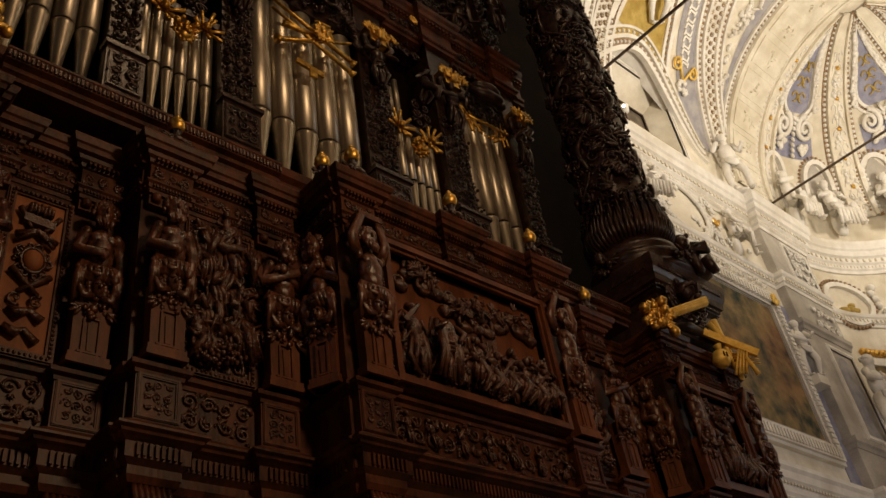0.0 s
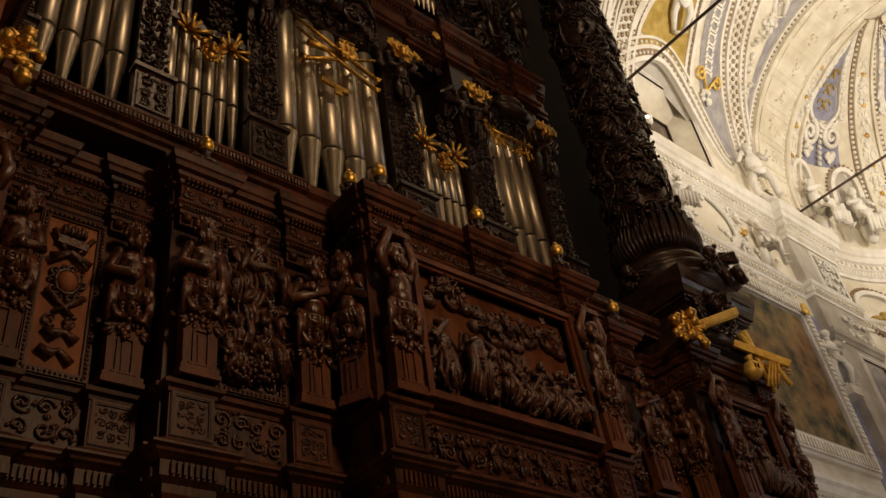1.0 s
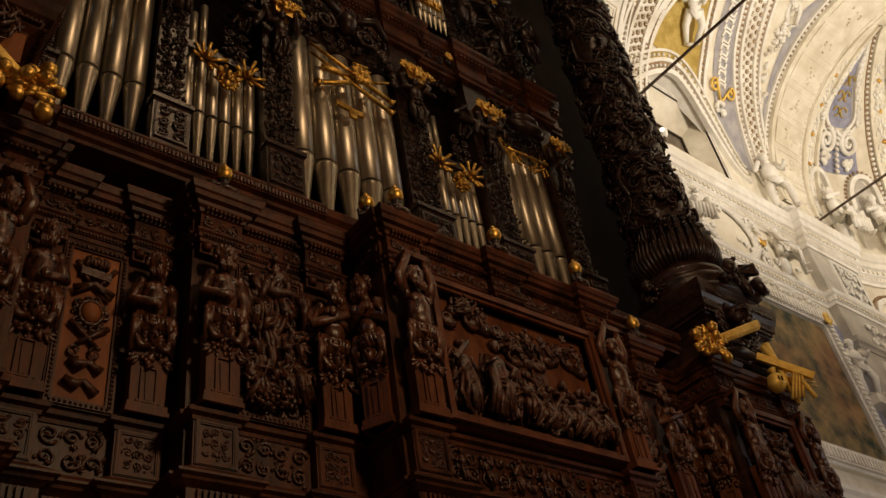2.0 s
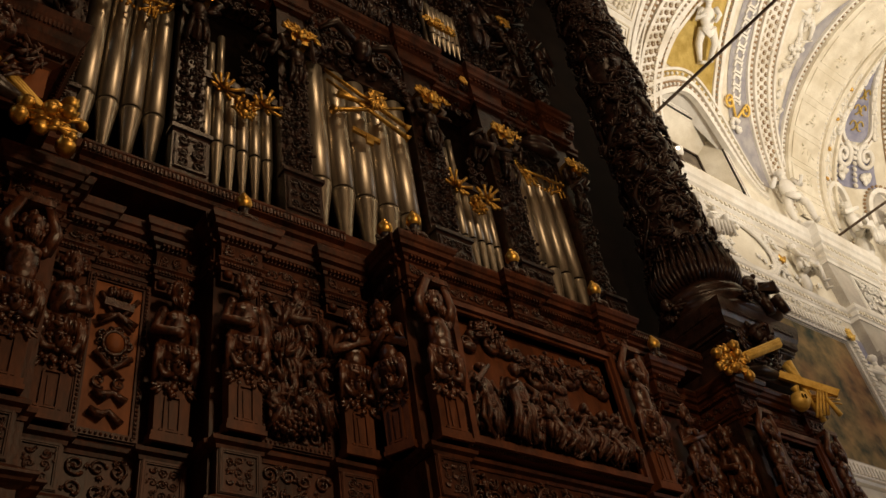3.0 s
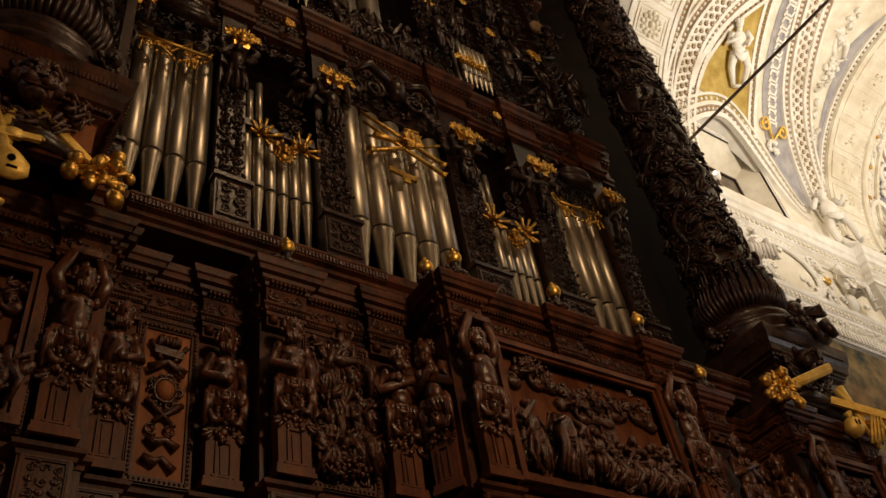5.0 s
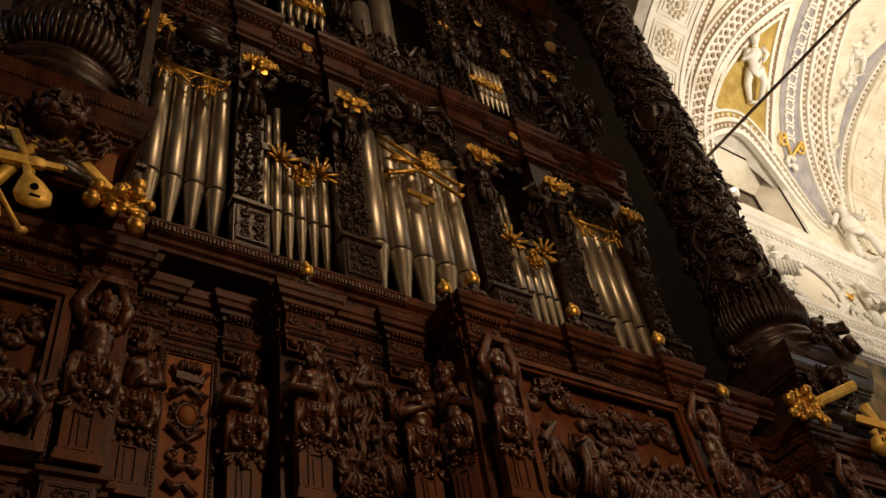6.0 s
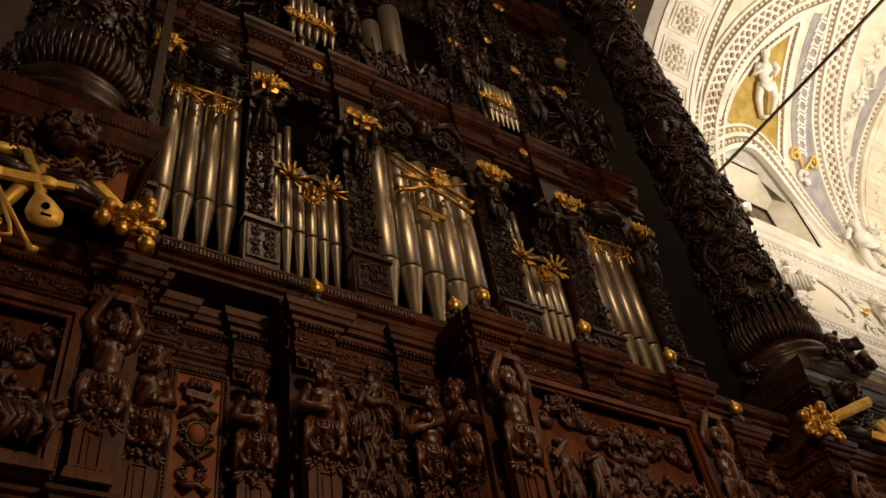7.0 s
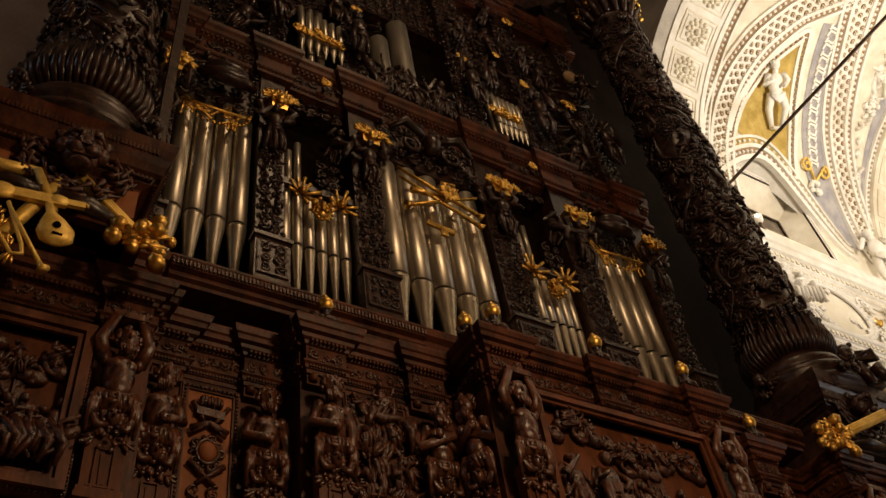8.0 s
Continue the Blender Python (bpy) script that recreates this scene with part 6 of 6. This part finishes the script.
mb = Mesh(A0)
mb.grid(lambda u, v: on_drum(u * math.pi * RA, v * 14.25), 40, 4)
part("apse_wall", mb, CREAM, apse)
mb = Mesh(A0)
mb.grid(lambda u, v: on_dome(u * math.pi * RA, v * math.pi / 2 * RA), 60, 24)
part("half_dome", mb, CREAM, apse)
K = RA * math.pi / 180
dome = Skin(on_dome)
for phi in (1.5, 45.0, 90.0, 135.0):
    mb = Mesh(A0)
    w = .20

    def wedge(lo, hi, off):
        # a band that narrows towards the crown of the dome
        v = []
        for i in range(31):
            e = i * 84 / 30
            s = 1 / max(math.cos(radians(e)), .12) if e < 83 else 8.0
            g = .35 + .65 * math.cos(radians(e))
            for o, f in ((lo, -.01), (lo, off), (hi, off), (hi, -.01)):
                v.append(on_dome(phi * K + o * s * g, e * K, f))
        return v, [(4 * i + j, 4 * i + 4 + j, 4 * i + 5 + j, 4 * i + 1 + j) for i in range(30) for j in range(3)]
    mb.add(*wedge(-.26, .26, .06), False)
    mb.add(*wedge(-.36, -.27, .14), False)
    mb.add(*wedge(.27, .36, .14), False)
    rib = part("dome_rib", mb, CREAM, apse, "cream stucco rib of the dome")
    mb = Mesh(A0)
    mb.add(*wedge(-.50, -.37, .03), False)
    mb.add(*wedge(.37, .50, .03), False)
    part("rib_border", mb, RUST, rib, "brown border")
    mb = Mesh(A0)
    for i in range(40):
        e = 2 + i * 2.0
        s = 1 / max(math.cos(radians(e)), .12)
        g = .35 + .65 * math.cos(radians(e))
        for q in (-.435, .435):
            mb.blob(on_dome(phi * K + q * s * g, e * K, .05), (.045 * g + .01,) * 3)
        if i % 4 == 0 and e < 60:
            rnd2 = random.Random(i)
            for j in range(5):
                mb.blob(on_dome(phi * K + rnd2.uniform(-.14, .14) * s * g, (e + rnd2.uniform(-3, 3)) * K, .08), (.05, .05, .08))
    for i in range(13):
        e = 4 + i * 5.2
        s = 1 / max(math.cos(radians(e)), .12)
        g = .35 + .65 * math.cos(radians(e))
        for q in (-1, 1):
            pts = [on_dome(phi * K + q * (.11 + .08 * math.cos(t)) * s * g, (e + 2.0 * math.sin(t)) * K, .075) for t in [j * .55 for j in range(10)]]
            mb.tube(pts, .02, 5)
    part("rib_relief", mb, WHITE, rib, kind="stuff")
    mb = Mesh(A0)
    for i in range(5):
        mb.blob(on_dome(phi * K, (14 + i * 12) * K, .09), (.07, .05, .07))
    part("rib_gilding", mb, GOLD, rib, kind="stuff")
for phi in (18.5, 67.5, 112.0):
    c = phi * K
    mb = Mesh(A0)

    def gore(u, v):
        e = 4 + v * 68
        return on_dome(c + (u - .5) * 2 * 14.5 * K, e * K, .012)
    mb.grid(gore, 12, 24)
    part("gore_ground", mb, CREAM, apse, "cream ground of the gore")
    # a pointed blue field in a white frame
    mb = Mesh(A0)
    lf = [(c - 8 * K, 44 * K), (c - 9.5 * K, 50 * K), (c - 6 * K, 60 * K), (c - .5 * K, 78 * K)]
    rt = [(c + 8 * K, 44 * K), (c + 9.5 * K, 50 * K), (c + 6 * K, 60 * K), (c + .5 * K, 78 * K)]
    dome.patch(mb, (lf, rt), .03)
    part("blue_field", mb, BLUE, apse, "pointed blue field")
    mb = Mesh(A0)
    loop = [(c, 40 * K), (c - 5 * K, 43 * K), (c - 10 * K, 46 * K), (c - 11 * K, 51 * K), (c - 7.5 * K, 60 * K), (c, 80 * K), (c + 7.5 * K, 60 * K), (c + 11 * K, 51 * K), (c + 10 * K, 46 * K), (c + 5 * K, 43 * K), (c, 40 * K)]
    dome.strip(mb, loop, -.05, .05, .12)
    dome.strip(mb, loop, -.20, -.12, .08)
    for s in (-1, 1):  # rolled strapwork climbing beside the field
        for j, (q, e) in enumerate(((12.5, 46), (12.2, 51), (10.2, 56), (8.6, 61), (6.6, 66), (5.0, 71))):
            pts = [on_dome(c + s * (q + 1.3 * math.cos(t) * (1 - t / 9)) * K, (e + 1.9 * math.sin(t) * (1 - t / 9)) * K, .11) for t in [i * .5 for i in range(13)]]
            mb.tube(pts, .05, 6)
            mb.tube([on_dome(c + s * q * K, (e + 1.2) * K, .1), on_dome(c + s * (q - .9) * K, (e + 4.2) * K, .1)], [.07, .045], 6)
    fr = part("field_frame", mb, WHITE, apse)
    mb = Mesh(A0)
    dome.beads(mb, loop, -.09, .04, .11, .05)
    part("frame_beading", mb, RUST, fr, kind="stuff")
    mb = Mesh(A0)
    for e in (50, 56, 62):
        for s in (-1, 1):
            pts = [on_dome(c + s * (2.2 + 1.8 * math.cos(t)) * K * 1.2, (e + 1.8 * math.sin(t)) * K, .06) for t in [k * .5 for k in range(11)]]
            mb.tube(pts, .022, 5)
        mb.blob(on_dome(c, e * K, .06), (.04, .04, .09))
    part("gilded_arabesque", mb, OCHRE, apse, "gilded arabesque")
    # volutes, drops and a blue panel below
    mb = Mesh(A0)
    dome.patch(mb, ([(c - 12 * K, 26 * K), (c - 12 * K, 38 * K)], [(c + 12 * K, 26 * K), (c + 12 * K, 38 * K)]), .03)
    part("blue_field", mb, BLUE, apse, "blue panel behind the volutes")
    for s in (-1, 1):
        mb = Mesh(A0)
        pts, rad = [], []
        for i in range(40):
            t = i / 39
            a = math.pi / 2 + s * t * 11
            r = (5.2 * (1 - .85 * t)) * K
            pts.append(on_dome(c + s * 7.0 * K + r * math.cos(a), 38 * K + r * math.sin(a), .12))
            rad.append(.075 * (1 - .4 * t))
        mb.tube(pts, rad, 6)
        for j in range(9):
            mb.blob(on_dome(c + s * (5 + rr.uniform(-3, 3)) * K, (31 + rr.uniform(-3, 3)) * K, .09), (.07, .06, .1), rot("X", rr.uniform(0, 90)))
        part("volute", mb, WHITE, apse, "big white stucco volute")
    mb = Mesh(A0)
    for j in range(8):
        mb.blob(on_dome(c, (42 - j * 2.2) * K, .12), (.06 if j else .15, .05, .08 if j else .16))
    part("mask_drop", mb, WHITE, apse, "stucco mask with hanging drops")
    for s in (-1, 1):
        mb = Mesh(A0)
        u = c + s * 11.5 * K
        pts = [(u - 6 * K, 3 * K)] + [(u + 6 * K * math.cos(a), (17 + 8.5 * math.sin(a)) * K) for a in [math.pi * (1 - k / 12) for k in range(13)]] + [(u + 6 * K, 3 * K)]
        dome.strip(mb, pts, -.08, .05, .14)
        ar = part("niche_arch", mb, WHITE, apse, "round arch of a niche")
        mb = Mesh(A0)
        dome.beads(mb, pts, -.14, .04, .1, .05)
        part("arch_beading", mb, RUST, ar, kind="stuff")
        # flat grey patch on the dome; the niche's shadow is put into its colour
        mb = Mesh(A0)
        dome.patch(mb, ([(u - 5.4 * K, 3 * K), (u - 5.4 * K, 17 * K), (u - 1 * K, 24 * K)], [(u + 5.4 * K, 3 * K), (u + 5.4 * K, 17 * K), (u + 1 * K, 24 * K)]), .035)
        part("niche_ground", mb, STONE, ar, "grey niche ground with shade in its colour")
        q = on_dome(u, -4 * K, .36)
        stucco_figure("stucco_statue", 1.75, int(phi) + s, (q[0], q[1], 13.5), -(phi + s * 11.5), True, label="white stucco figure seated in a niche of the apse")
# oval and painting on the apse wall
drum = Skin(on_drum)
for phi in (18.0, 62.0):
    mb = Mesh(A0)
    c = phi * K
    k = 30
    ring = [(c + .75 * math.cos(2 * math.pi * i / k), 11.55 + .55 * math.sin(2 * math.pi * i / k)) for i in range(k + 1)]
    drum.strip(mb, ring, -.06, .06, .1, .1)
    fr = part("oval_frame", mb, WHITE, apse, "oval stucco frame")
    mb = Mesh(A0)
    drum.beads(mb, ring, .12, .045, .11, .05)
    part("frame_beading", mb, RUST, fr, kind="stuff")
    mb = Mesh(A0)
    for j in range(10):
        q = on_drum(c + rr.uniform(-.25, .25), 11.4 + rr.uniform(-.15, .15), .02)
        mb.blob(q, (.1, .1, .07))
    part("oval_gilding", mb, OCHRE, apse, "ochre emblem in the oval")
    mb = Mesh(A0)
    for s in (-1, 1):
        for j in range(7):
            q = on_drum(c + s * (1.0 + rr.uniform(-.12, .12)), 11.55 + (j - 3) * .17, .06)
            mb.blob(q, (.12, .09, .1))
    part("oval_scroll", mb, WHITE, apse)
pic = thing("apse_painting", "dark curved painting in a white frame on the apse wall", "painting", place=(20.5, 5.4, 7.0))
AP = Matrix.Translation((-20.5, -5.4, -7.0))
mb = Mesh(AP)
drum.patch(mb, ([(14 * K, 7.0), (14 * K, 9.9)], [(60 * K, 7.0), (60 * K, 9.9)]), .05, 16)
part("canvas", mb, CANVAS, pic)
mb = Mesh(AP)
loop = [(14 * K, 7.0), (14 * K, 9.9), (60 * K, 9.9), (60 * K, 7.0), (14 * K, 7.0)]
drum.strip(mb, loop, -.15, .03, .12, .05)
part("frame", mb, WHITE, pic)
mb = Mesh(AP)
for i in range(22):
    q = on_drum((14 + i * 2.1) * K, 10.22, .06)
    mb.blob(q, (.09, .09, .09))
part("crest", mb, GOLD, pic, "gilded crest of scrolls")

# ---- window in the lunette ----
win = thing("window_1", "deep splayed lunette window with stone frame", "window", place=(13.3, 6.4, 13.9), kind="structure")
W0 = Matrix.Translation((-13.3, -6.4, -13.9))
mb = Mesh(W0)
outer = [(12.0, 13.9), (14.6, 13.9), (14.6, 15.85), (12.0, 15.85)]
innr = [(12.25, 13.95), (14.35, 13.95), (14.35, 15.35), (12.25, 15.35)]
v = [(x, 5.99, z) for x, z in outer] + [(x, 6.45, z) for x, z in innr]
mb.add(v, [(i, (i + 1) % 4, 4 + (i + 1) % 4, 4 + i) for i in range(4)], False)
part("reveal", mb, CREAM, win, "splayed cream reveal")
mb = Mesh(W0)
frame_bars(mb, 11.86, 14.74, 13.5, 15.99, 5.99, .14, .07)
part("window_frame", mb, WHITE, win, "moulded white surround")
mb = Mesh(W0)
frame_bars(mb, 12.25, 14.35, 13.95, 15.35, 6.47, .05, .05)
part("casement", mb, IRON, win, "dark casement")
mb = Mesh(W0)
mb.box((12.27, 6.47, 13.97), (14.33, 6.5, 15.33))
part("pane", mb, PANE, win, "dull glass pane")

# ---- made-up west window, out of view ----
win = thing("assumed_window", "made-up unseen window in the end wall, added for the west fill lamp", "window", place=(-8.6, 2.1, 10.9), kind="structure")
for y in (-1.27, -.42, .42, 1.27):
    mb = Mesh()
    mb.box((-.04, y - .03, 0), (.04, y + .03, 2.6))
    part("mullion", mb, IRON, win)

# ---- floodlight on the cornice ----
lamp = thing("floodlight", "small floodlight standing on the cornice by the window", "lamp", place=(12.2, 5.8, 13.32))
mb = Mesh()
mb.box((-.03, -.03, 0), (.03, .03, .32))
part("stand", mb, IRON, lamp)
mb = Mesh()
mb.lathe((0, 0, .3), [(.05, 0), (.09, .05), (.11, .16), (.115, .18)], 14)
part("housing", mb, WHITE, lamp)
glow = bpy.data.materials.new("lamp_glow")
glow.use_nodes = True
glow.node_tree.nodes["Principled BSDF"].inputs["Emission Color"].default_value = (1, 0.9, 0.75, 1)
glow.node_tree.nodes["Principled BSDF"].inputs["Emission Strength"].default_value = 12
mb = Mesh()
mb.blob((-.08, -.06, .42), (.03, .03, .03), fine=True)
part("bulb", mb, glow, lamp, "glowing bulb")

# ---- iron tie rods across the vault ----
for x, z in ((10.85, 13.55), (17.4, 13.5)):
    mb = Mesh()
    mb.tube([(x, -1.85, z), (x, 2.0, z), (x, 6.1, z)], .031, 8)
    solo("tie_rod", mb, IRON, "dark iron tie rod spanning the vault", "tie rod", "tie rods")
